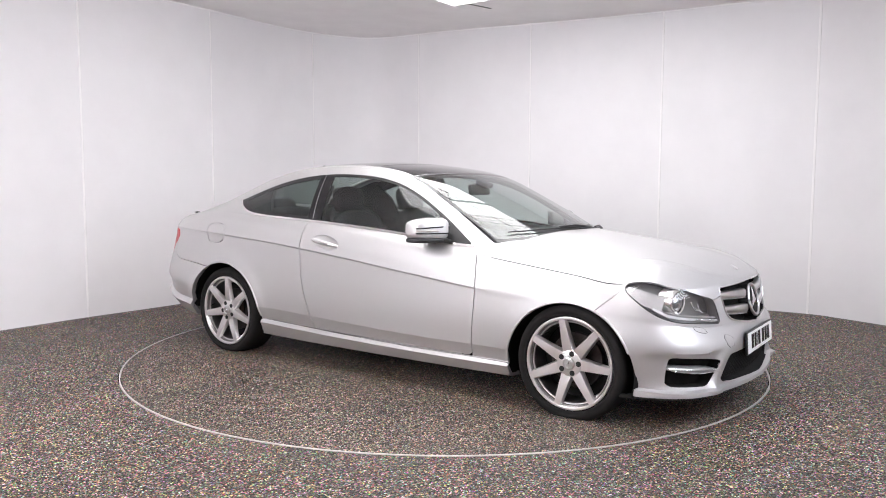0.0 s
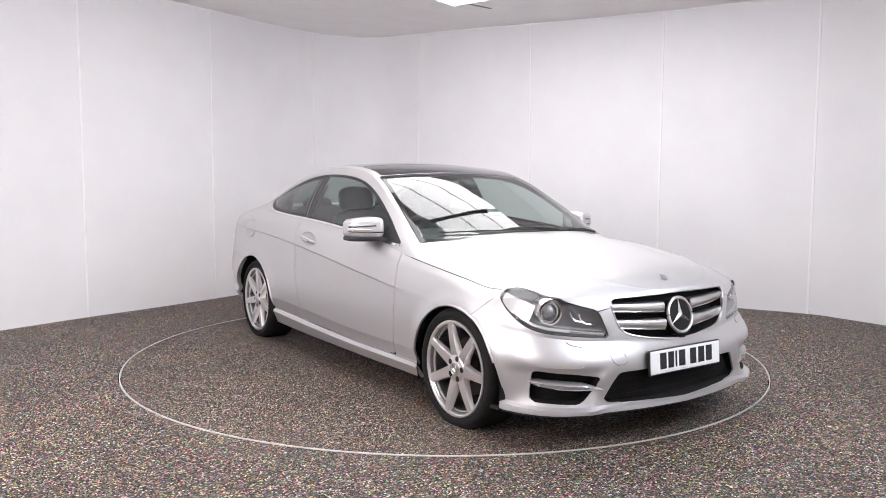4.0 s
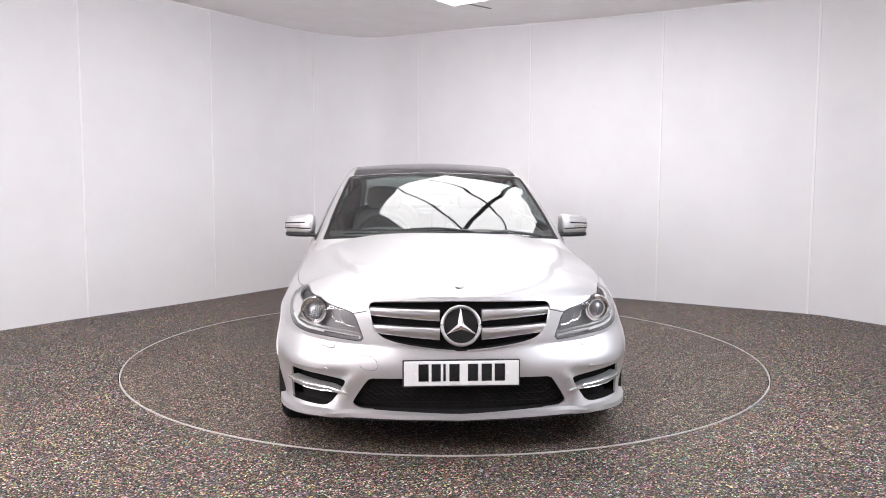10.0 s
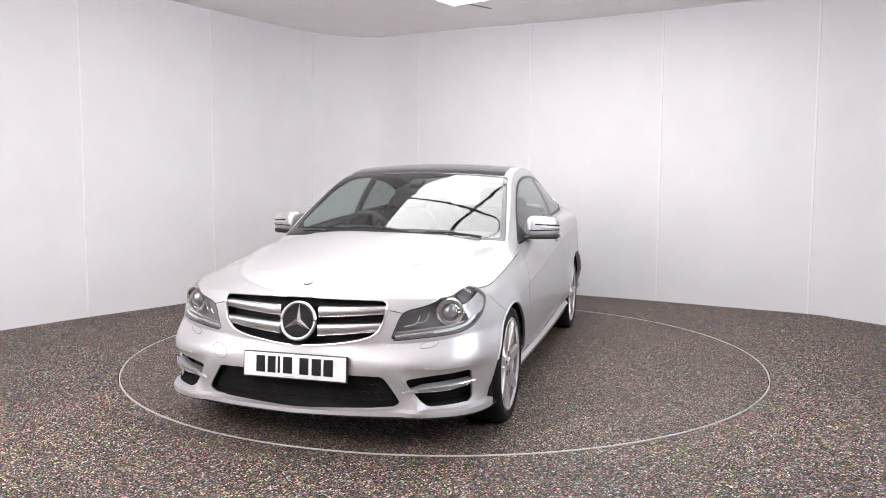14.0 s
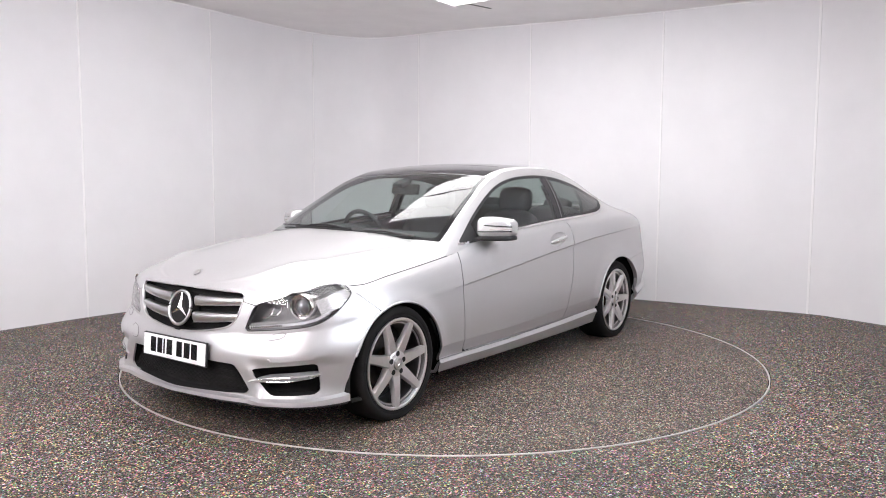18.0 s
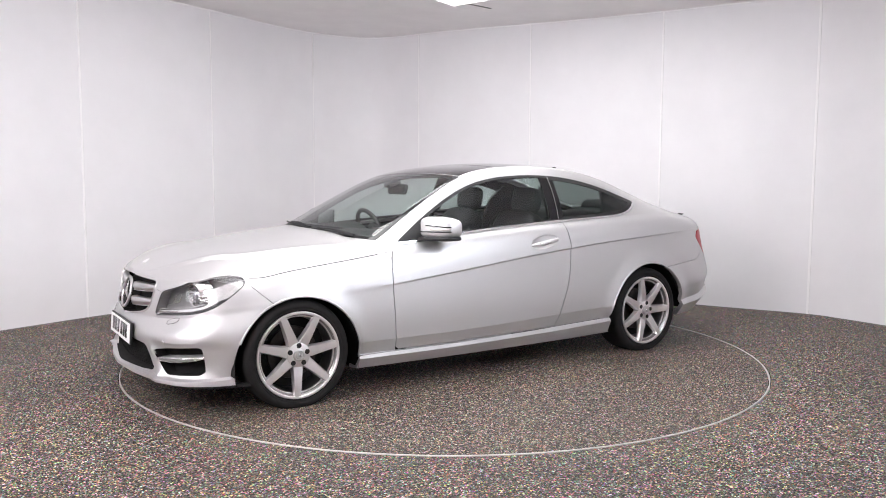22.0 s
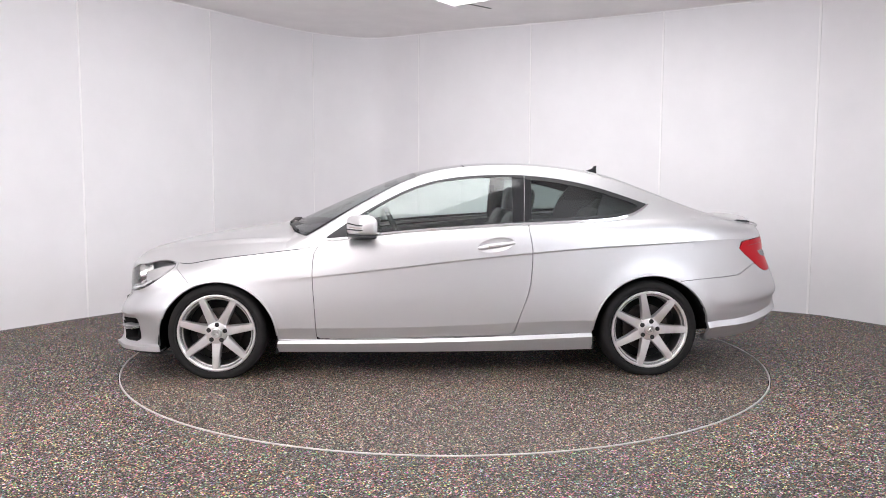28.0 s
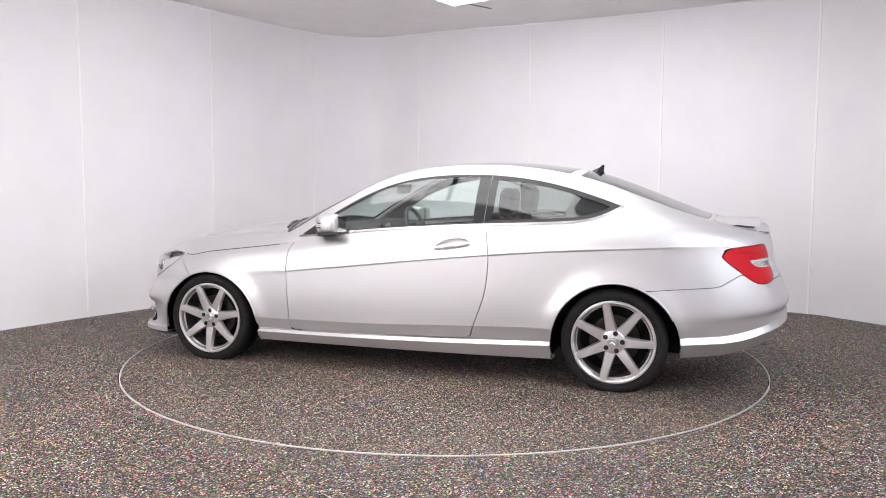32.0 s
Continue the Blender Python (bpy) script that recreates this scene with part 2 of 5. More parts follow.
def emitter(name, color, strength):
    m = bpy.data.materials.new(name)
    m.use_nodes = True
    t = m.node_tree
    t.nodes.clear()
    out = t.nodes.new("ShaderNodeOutputMaterial")
    e = t.nodes.new("ShaderNodeEmission")
    e.inputs[0].default_value = (*color, 1)
    e.inputs[1].default_value = strength
    t.links.new(e.outputs[0], out.inputs[0])
    return m


PAINT = paint()
GLASS = glass("tinted_glass", (.80, .89, .86), .02, .08)
GLASS_FRONT = glass("windscreen_glass", (.76, .84, .82), .02, .105)
GLASS_DARK = glass("privacy_glass", (.46, .53, .51), .02, .07)
LENS = glass("clear_lens", (.93, .93, .93), .02, .05)
ROOF_GLASS = varied(material("black_roof_glass", (.012, .012, .014), .06, 0, Coat_Weight=.5), 4, .2)
RED_LENS = material("red_lens", (.42, .003, .010), .30, 0, Specular_IOR_Level=.25)
RED_DARK = material("dark_red_line", (.22, .002, .006), .35)
CHROME = varied(material("chrome", (.80, .79, .79), .12, 1.0), 12, .05, .05)
SATIN = varied(material("satin_silver", (.62, .61, .61), .32, 1.0), 10, .06, .06)
# barrel kept darker than the alloy, for the shade inside the wheel
BARREL = varied(material("shaded_barrel", (.26, .25, .25), .3, .9), 20, .06, .02)
ALLOY = varied(material("machined_alloy", (.76, .735, .735), .31, .85, Coat_Weight=.4, Coat_Roughness=.08), 30, .03, .015)
BLACK = varied(material("black_plastic", (.012, .012, .013), .42), 30, .3, .12, .1)
GLOSS = varied(material("gloss_black", (.008, .008, .009), .12), 9, .2, .05)
DARK = varied(material("dark_inner", (.011, .010, .010), .8, Specular_IOR_Level=.25), 12, .3)
RUBBER = varied(material("tyre_rubber", (.011, .010, .010), .8, Specular_IOR_Level=.25), 25, .25, .08, .15)
LEATHER = varied(material("black_leather", (.024, .024, .026), .45), 14, .25, .1, .25, 180)
DASH = varied(material("dash_plastic", (.032, .032, .034), .6), 20, .2, .1, .2, 300)
HEADLINER = varied(material("pale_headliner", (.30, .30, .31), .9), 14, .1)
# brake iron and rust, darkened for the shade behind the spokes
DISC = varied(material("brake_iron", (.06, .05, .048), .5, .8), 30, .3, .1)
RUST = varied(material("rusty_hub", (.05, .026, .018), .8, .2), 40, .4)
PLATE = varied(material("plate_white", (.80, .80, .79), .35), 15, .03)
MIRROR = material("mirror_glass", (.85, .86, .86), .02, 1.0)
AMBER = material("indicator_lens", (.60, .56, .52), .15, .3)
FLOOR = granules("bonded_granules", 160.0, .9)
TABLE_TOP = granules("turntable_granules", 175.0, .60, .76, 1.06)
WALL = varied(material("white_wall_panel", (.80, .785, .80), .42), 2.2, .025, .08, .03, 60)
CEILING = varied(material("white_ceiling_board", (.90, .875, .875), .8), 3, .03, .05, .03, 40)
TRIM = varied(material("white_joint_strip", (.90, .885, .89), .4), 8, .03)
SHADOW = varied(material("grey_gasket", (.66, .645, .645), .7), 20, .2)
BEAM = varied(material("beam_grey", (.045, .052, .058), .5), 6, .25, .1)
JOINT = material("panel_gap", (.20, .195, .195), .7)
METAL = varied(material("ring_aluminium", (.70, .68, .66), .5, .6), 25, .12, .1)
GLOW = emitter("light_panel", (1.0, .985, .97), LIGHT_POWER)
GLOW_FILL = [emitter("fill_light_panel", c, p) for c, p in zip(((1.0, .945, .95), (.87, .935, 1.0), (.95, .97, 1.0)), FILL_POWER)]

# ---------------------------------------------------------------- the room
FOOT = spline([(0, -5.55, -1.90), (1, -4.62, -.82), (2, -3.80, .44), (2.5, -3.52, .87), (3, -3.24, 1.29), (3.5, -2.86, 1.80), (4, -2.42, 2.45), (5, -1.90, 3.28), (6, -1.57, 3.65), (7, -1.22, 3.90), (8, -.90, 3.98), (9, -.56, 3.87),
               (10, -.10, 3.58), (11, .94, 3.09), (12, 2.22, 2.42), (12.5, 2.86, 2.02), (13, 3.46, 1.66), (13.5, 3.70, 1.35), (14, 3.94, .97), (15, 4.45, .25)])
THICK = .10


def sheet(pts, thick, back=0.0, low=0.0):
    """An upright sheet of some thickness along plan points, its inner face on them or set back."""
    p = np.array(pts, float)
    t = np.gradient(p, axis=0)
    nrm = np.stack([-t[:, 1], t[:, 0]], 1) / np.linalg.norm(t, axis=1)[:, None]
    p, q = p + nrm * back, p + nrm * (back + thick)
    n = len(p)
    zs = [low, CEIL]
    v = [(x, y, z) for z in zs for x, y in p] + [(x, y, z) for z in zs for x, y in q]
    f = []
    for i in range(n - 1):
        f.append((i, i + 1, n + i + 1, n + i))
        f.append((2 * n + i + 1, 2 * n + i, 3 * n + i, 3 * n + i + 1))
        f.append((n + i, n + i + 1, 3 * n + i + 1, 3 * n + i))
    f += [(0, n, 3 * n, 2 * n), (n - 1, 3 * n - 1, 4 * n - 1, 2 * n - 1)]
    return v, f


def wall_sheet(name, pts, label, back=0.0):
    ob = part(name, mesh(name, *sheet(pts, THICK, back), WALL))
    return tagged(ob, label, "wall", kind="structure")


# where the panels of the main wall meet, along its foot, and the width of each joint strip
JOINTS = ((1.9, .012), (3, .012), (4, .010), (6, .008), (9.62, .008), (11, .010), (12, .012), (13, .014), (14.4, .012))


def build_room():
    wall = wall_sheet("wall_main", FOOT(np.linspace(0, 15, 241)), "white panelled studio wall with a rounded corner", .016)
    ends = [0] + [u for u, _ in JOINTS] + [15]
    for u0, u1 in zip(ends, ends[1:]):
        run = FOOT(np.linspace(u0 + .003, u1 - .003, max(6, int((u1 - u0) * 16))))
        part("wall_panel", mesh("wall_panel", *sheet(run, .012, 0, .004), WALL), None, wall)
    wall_sheet("wall_right", [(4.45, .25), (2.355, -3.035), (.26, -6.32)], "plain white studio wall")
    wall_sheet("wall_left", [(.26, -6.32), (-2.65, -4.11), (-5.55, -1.90)], "plain white studio wall")
    # floor with a round opening for the turntable
    n = 128
    hole = [(2.243 * math.cos(2 * math.pi * i / n), 2.243 * math.sin(2 * math.pi * i / n)) for i in range(n)]
    bm = bmesh.new()
    outer = [bm.verts.new((x, y, 0)) for x, y in [(-9, -12), (10, -12), (10, 6), (-9, 6)]]
    inner = [bm.verts.new((x, y, 0)) for x, y in hole]
    e = [bm.edges.new((outer[i], outer[(i + 1) % 4])) for i in range(4)] + [bm.edges.new((inner[i], inner[(i + 1) % n])) for i in range(n)]
    bmesh.ops.triangle_fill(bm, use_beauty=True, use_dissolve=False, edges=e)
    for f in list(bm.faces):
        c = f.calc_center_median()
        if c.length < 2.2:
            bm.faces.remove(f)
        elif f.normal.z < 0:
            f.normal_flip()
    tagged(part("floor", bm, FLOOR), "dark speckled bonded-granule studio floor", "floor", kind="structure")
    bm = bmesh.new()
    box(bm, (19, 18, .1), Matrix.Translation((.5, -3, CEIL + .05)))
    tagged(part("ceiling", bm, CEILING), "plain off-white studio ceiling", "ceiling", kind="structure")
    # joint strips between the wall panels
    for u, w in JOINTS:
        x, y = FOOT(u)
        tx, ty = FOOT(u + .01) - FOOT(u - .01)
        ang = math.degrees(math.atan2(ty, tx))
        bm = bmesh.new()
        box(bm, (w * 1.5, .012, CEIL - .01), pose(x, y, CEIL / 2, 0, 0, ang), .002, 1)
        strip = part("joint_strip", bm, TRIM)
        tagged(strip, "thin white joint strip between wall panels", "joint strip", group="wall joint strips", kind="structure")
        bm = bmesh.new()
        box(bm, (.002, .007, CEIL - .01), pose(x, y, CEIL / 2, 0, 0, ang) @ pose(w * .75 + .001, 0, 0), 0)
        part("gasket", bm, SHADOW, strip)
    # dark strip at the wall panels' foot, drawing the shadow line of their joint
    v, f = tube([(x, y, .001) for x, y in FOOT(np.linspace(0, 15, 241))], .007, 6)
    tagged(part("baseboard", mesh("baseboard", v, f, JOINT)), "thin dark strip drawing the shadow line between wall panels and floor", "baseboard", kind="structure")
    # narrow coving strip under the ceiling
    pts = FOOT(np.linspace(0, 15, 241))
    v, f = tube([(x, y, CEIL - .006) for x, y in pts], .009, 6)
    tagged(part("trim", mesh("trim", v, f, TRIM)), "thin white trim between wall and ceiling", "trim", kind="structure")


def build_light():
    """Two luminous ceilings over the turntable, each of two bays of three panels, their sides along the walls."""
    ax, ay = Vector((-.56, -.83, 0)).normalized(), Vector((.81, -.586, 0)).normalized()
    turn = Matrix((tuple(ax), tuple(ay), (0, 0, 1))).transposed().to_4x4()
    for start in LIGHT_STARTS:
        thing = new("ceiling_light")
        thing.location = Vector(LIGHT_CORNER) + ax * start
        tagged(thing, "large white luminous ceiling light with dark ribs", "ceiling light", group="ceiling lights")
        for k in range(3):
            for b0, b1 in BAYS:
                bm = bmesh.new()
                box(bm, (EDGES[k + 1] - EDGES[k] - .02, b1 - b0, .02), Matrix.Translation(ax * (EDGES[k] + EDGES[k + 1]) / 2 + ay * (b0 + b1) / 2 + Vector((0, 0, -.035))) @ turn, 0)
                part("diffuser", bm, GLOW, thing)
        b_end = BAYS[-1][1]
        for k in range(4):
            bm = bmesh.new()
            box(bm, (.034, b_end + .03, .046), Matrix.Translation(ax * EDGES[k] + ay * b_end / 2 + Vector((0, 0, -.023))) @ turn, .003, 1)
            part("rib", bm, TRIM if k in (0, 3) else BLACK, thing)
        for b, wide in ((0, .03), ((BAYS[0][1] + BAYS[1][0]) / 2, BAYS[1][0] - BAYS[0][1]), (b_end, .03)):
            bm = bmesh.new()
            box(bm, (EDGES[3] + .03, wide, .052), Matrix.Translation(ax * EDGES[3] / 2 + ay * b + Vector((0, 0, -.028))) @ turn, .003, 1)
            part("rib", bm, BEAM if wide > .05 else TRIM, thing, "dark middle beam" if wide > .05 else "")
    # thin dark line on the ceiling beside the light
    bm = bmesh.new()
    box(bm, (.38, .012, .006), pose(.31, 2.21, CEIL - .003, 0, 0, 41), .001, 1)
    tagged(part("ceiling_line", bm, BLACK), "short thin dark line on the ceiling beside the light", "ceiling slot", kind="structure")


def build_fill_panels():
    """Upright fill panels added unseen on walls by the camera; a glint places the first."""
    # the paintwork mirrors them; the other two only brighten the car and room
    for (x, y, tx, ty), glow in zip(((-2.36, -4.05, 0, -.6), (2.36, -2.78, -.5, -1.0), (-3.62, -3.24, -2.8, -2.2)), GLOW_FILL):
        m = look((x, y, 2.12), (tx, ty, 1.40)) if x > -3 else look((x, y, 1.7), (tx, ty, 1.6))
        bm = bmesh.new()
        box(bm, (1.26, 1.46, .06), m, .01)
        frame_ob = part("fill_panel", bm, TRIM)
        tagged(frame_ob, "upright white fill panel added out of view beside the camera", "wall light", group="wall lights")
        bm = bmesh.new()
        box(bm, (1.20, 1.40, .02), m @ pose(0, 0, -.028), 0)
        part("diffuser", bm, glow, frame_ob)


# back corner of the luminous ceilings, where each starts from it, the edges of its rows, and the two bays
LIGHT_CORNER, LIGHT_STARTS, EDGES = (.075, 2.03, CEIL), (0, 2.15), (0, .52, 1.12, 1.72)
BAYS = ((0, 1.10), (1.16, 2.50))


def build_turntable():
    n = 160
    bm = bmesh.new()
    c = bm.verts.new((0, 0, .001))
    rim = [bm.verts.new((2.225 * math.cos(2 * math.pi * i / n), 2.225 * math.sin(2 * math.pi * i / n), .001)) for i in range(n)]
    low = [bm.verts.new((v.co.x, v.co.y, -.06)) for v in rim]
    for i in range(n):
        bm.faces.new((c, rim[i], rim[(i + 1) % n]))
        bm.faces.new((rim[i], low[i], low[(i + 1) % n], rim[(i + 1) % n]))
    table = part("turntable", bm, TABLE_TOP)
    tagged(table, "round turntable flush with the floor, covered in speckled granules", "turntable")
    v, f = lathe([(2.230, -.02), (2.230, .003), (2.2315, .004), (2.2355, .004), (2.237, .003), (2.237, -.02)], 200, "Z")
    part("edge_ring", mesh("edge_ring", v, f, METAL), None, table, "thin bright aluminium edge ring")
    return table


build_room()
build_light()
build_fill_panels()
TABLE = build_turntable()

# ---------------------------------------------------------------- the car: x forward, y to its left, z up
CAR = new("car")
tagged(CAR, "silver two-door coupe with black glass roof on a turntable", "car")

# plan of the body at half height, from the nose round to the tail
PLAN = spline([(0, 2.142, 0), (1, 2.125, .30), (2, 2.068, .585), (3, 1.975, .752), (4, 1.83, .840), (5, 1.62, .878), (6, 1.38, .888), (7, .9, .876), (8, .3, .880), (9, -.3, .882),
               (10, -.9, .882), (11, -1.38, .888), (12, -1.75, .884), (13, -2.06, .828), (14, -2.285, .69), (15, -2.39, .41), (16, -2.42, 0)])
ULINE = np.linspace(0, 16, 6401)
_P = PLAN(ULINE)
_P[0, 1] = _P[-1, 1] = 0
ARC = np.concatenate([[0], np.cumsum(np.linalg.norm(np.diff(_P, axis=0), axis=1))])


def arc(x, y):
    """How far along the plan the point nearest to (x, y) lies."""
    return ARC[np.argmin((_P[:, 0] - x) ** 2 + (_P[:, 1] - y) ** 2)]


STATIONS = (0, 2, 4, 6, 8, 10, 11, 12, 13, 14, 16)


def over(values):
    return spline(list(zip(STATIONS, values)))


# heights and insets of the section's lines: bottom, lip, sill top, recess, lower door, middle, crease, shoulder, top
Z_BOT = over((.171, .172, .168, .160, .150, .158, .175, .216, .252, .312, .35))
Z_LIP = over((.175, .177, .174, .166, .158, .166, .183, .222, .257, .317, .355))
Z_SILL = over((.193, .197, .203, .222, .222, .252, .285, .310, .338, .40, .44))
O_SILL = over((-.004, -.004, -.004, .006, .006, .006, .004, .004, .0, .0, .0))
Z_LOW = over((.30, .31, .32, .322, .322, .362, .372, .40, .44, .48, .51))
O_LOW = over((.014, .012, .010, .008, .006, .006, .008, .008, .012, .012, .01))
Z_MID = over((.40, .42, .44, .47, .47, .50, .50, .52, .54, .56, .58))
O_MID = over((.012, .004, .0, .0, .002, .002, .0, .0, .0, .0, .0))
Z_CREASE = spline([(0, .50), (2, .52), (4, .56), (6, .605), (7, .638), (8, .703), (9, .771), (10, .827), (11, .859), (12, .880), (13, .882), (14, .82), (16, .76)])
O_CREASE = spline([(0, .020), (1, .032), (1.5, .052), (2, .062), (3, .056), (4, .036), (5, .022), (6, .012), (7, .006), (8, .002), (9, .002), (10, .006), (11, .010), (12, .020), (13, .045), (14, .085), (16, .09)])
TUCK = lambda u: np.interp(u, [0, 4.3, 5.5, 11, 12, 16], [-.006, -.005, .042, .042, .055, .07])
LEDGE = lambda u: np.interp(u, [0, 5, 6.4, 10.6, 11.8, 14, 16], [.010, .010, .024, .026, .036, .036, .03])
STEP = lambda u: np.interp(u, [0, 13.4, 14.9], [.024, .024, .003])
FADE = lambda u: np.interp(u, [7.0, 7.7, 10.4, 12.2], [0, 1, 1, 0])
Z_TOP = spline([(0, .720), (1, .717), (2, .710), (3, .714), (3.5, .724), (4, .738), (4.5, .742), (4.86, .729), (5.1, .727), (6, .761), (7, .818), (7.25, .836), (7.6, .878), (8, .914), (9, .957), (10, .988), (10.6, 1.001), (11, 1.012), (12, 1.012), (13, .985), (14, .965), (16, .955)])
O_TOP = spline([(0, .082), (1, .084), (2, .098), (3, .112), (4, .134), (4.5, .132), (5, .108), (6, .078), (7, .072), (8, .078), (9, .080), (10, .084), (11, .105), (12, .135), (13, .175), (14, .155), (16, .13)])


U_LAMP, U_COWL = 4.86, 7.2


def flare(x, z, x0, z0, r, amount):
    d = np.hypot(x - x0, z - z0)
    up = np.clip((z - .22) / .12, 0, 1)
    return amount * np.exp(-((d - r) / .055) ** 2) * up


ARCH_F, ARCH_R = (1.380, .250, .372), (-1.390, .274, .384)


def skirt(inset=0.0, n=260, s=2):
    """The painted sides, nose and tail, from the sill up to the shoulder."""
    a = np.concatenate([np.linspace(0, ARC[-1], n)])
    u = np.interp(a, ARC, ULINE)
    p, du = PLAN(u), 1e-3
    t = PLAN(u + du) - PLAN(u - du)
    t[0], t[-1] = (0, 1), (0, -1)
    nr = np.stack([t[:, 1], -t[:, 0]], 1) / np.linalg.norm(t, axis=1)[:, None]
    fd = FADE(u)
    one = np.ones_like(u)
    zc, oc = Z_CREASE(u), O_CREASE(u)
    zt, ot = Z_TOP(u) - .003 * ((u > U_LAMP) & (u < U_COWL)), O_TOP(u)
    lines = [(Z_BOT(u), .13 * one), (Z_LIP(u), TUCK(u)), (Z_SILL(u), O_SILL(u)), (Z_SILL(u) + LEDGE(u), O_SILL(u) + STEP(u)), (Z_LOW(u), O_LOW(u)),
             (Z_MID(u), O_MID(u)), (zc - .011, oc + .0004 + .0062 * fd), (zc, oc), (zc * .6 + zt * .4, oc + .16 * (ot - oc)), (zc * .25 + zt * .75, oc + .46 * (ot - oc)), (zt, ot)]
    pieces = [((0, 1), 1), ((1, 2), 3), ((2, 3), 1), ((3, 4), 3), ((4, 5, 6), 7 * s), ((6, 7), 1), ((7, 8, 9, 10), 7 * s)]
    rows = []
    for idx, k in pieces:
        pts = np.stack([np.stack(lines[i], 1) for i in idx])
        par = np.arange(len(idx), dtype=float)
        out = np.empty((k + 1, len(u), 2))
        for col in range(len(u)):
            if len(idx) == 2:
                w = np.linspace(0, 1, k + 1)[:, None]
                out[:, col] = pts[0, col] * (1 - w) + pts[1, col] * w
            else:
                out[:, col] = spline(np.column_stack([par, pts[:, col]]))(np.linspace(0, len(idx) - 1, k + 1))
        rows += list(out if not rows else out[1:])
    rows = np.stack(rows, 1)
    z, o = rows[..., 0], rows[..., 1]
    x = p[:, None, 0] - nr[:, None, 0] * (o + inset)
    bulge = flare(x, z, *ARCH_F, .017) + flare(x, z, *ARCH_R, .018)
    # folded strut between the lower intake and the side recess
    fold = np.abs(a[:, None] - (.512 + (.355 - z) * .50)) / .045
    strut = .022 * np.clip(1 - fold, 0, 1) * np.clip((z - .165) / .03, 0, 1) * np.clip((.385 - z) / .06, 0, 1)
    low = np.clip((.235 - z) / .04, 0, 1)
    # the lip comes to a blunt point in the middle, and its corner pieces stand proud beside the struts
    lip = low * (.020 * np.clip(1 - a[:, None] / .50, 0, 1) + .012 * np.clip((a[:, None] - .515) / .02, 0, 1) * np.clip((1.05 - a[:, None]) / .3, 0, 1))
    # under a brow the corner of the bumper steps back round the recess
    brow = .011 * np.clip((.392 - z) / .010, 0, 1) * np.clip((z - .222) / .03, 0, 1) * np.clip((a[:, None] - .50) / .05, 0, 1) * np.clip((1.03 - a[:, None]) / .12, 0, 1)
    strut = strut + lip - brow
    x = x + nr[:, None, 0] * strut
    y = p[:, None, 1] - nr[:, None, 1] * (o + inset - bulge - strut)
    y[0] = y[-1] = 0
    g = np.stack([x, y, z], 2)
    return Skin(g, np.repeat(a[:, None], g.shape[1], 1), z)




def top_edge(u):
    """The shoulder line, the upper edge of the skirt."""
    u = np.asarray(u, float)
    p = PLAN(u)
    t = PLAN(np.minimum(u + 1e-3, 16)) - PLAN(np.maximum(u - 1e-3, 0))
    nr = np.stack([t[..., 1], -t[..., 0]], -1) / np.linalg.norm(t, axis=-1)[..., None]
    q = p - nr * O_TOP(u)[..., None]
    y = np.where((u < 1e-6) | (u > 16 - 1e-6), 0, q[..., 1])
    return np.stack([q[..., 0], y, Z_TOP(u)], -1)


_TE = top_edge(ULINE)


def u_at(x):
    """The place on the shoulder line with this x."""
    return ULINE[np.argmin(np.abs(_TE[:, 0] - x) + 9 * (_TE[:, 1] < .2))]


# lines of the upper body, by a length m: middle of the roof, and the outer edge where the roof turns into the side
MIDDLE = spline([(-1, 1.14, 0, .886), (0, 1.010, 0, .948), (1, .764, 0, 1.061), (2, .50, 0, 1.177), (3, .24, 0, 1.280), (4, .0, 0, 1.346), (5, -.32, 0, 1.384), (6, -.62, 0, 1.386), (7, -.92, 0, 1.364), (8, -1.22, 0, 1.312),
                 (9, -1.50, 0, 1.216), (10, -1.75, 0, 1.116), (11, -1.97, 0, 1.036), (12, -2.10, 0, 1.018), (13, -2.21, 0, 1.008), (14, -2.285, 0, .985)])
EDGE = spline([(-1, .97, .765, .836), (0, .790, .735, .922), (1, .60, .705, 1.036), (2, .40, .670, 1.148), (3, .20, .634, 1.250), (4, -.02, .608, 1.320), (5, -.30, .598, 1.352), (6, -.62, .592, 1.354), (7, -.92, .584, 1.324), (8, -1.20, .576, 1.262),
               (9, -1.45, .578, 1.178), (10, -1.70, .596, 1.088), (11, -1.93, .606, 1.022), (12, -2.08, .585, .992), (13, -2.18, .54, .978), (14, -2.265, .45, .960)])


def canopy_top(n=150, k=26):
    m = np.linspace(-1, 14, n)
    c, e = MIDDLE(m), EDGE(m)
    q = np.linspace(0, 1, k)[None, :, None]
    w = q ** 2
    g = c[:, None] * (1 - w) + e[:, None] * w
    g[..., 1] = (e[:, None, 1:2] * q)[..., 0]
    # round the outer edge over into the side
    g[..., 2] -= (.010 * np.clip((q[..., 0] - .93) / .07, 0, 1) ** 2)
    return Skin(g[:, ::-1], np.repeat(m[:, None], k, 1), np.repeat(q[..., 0][:, ::-1], n, 0))


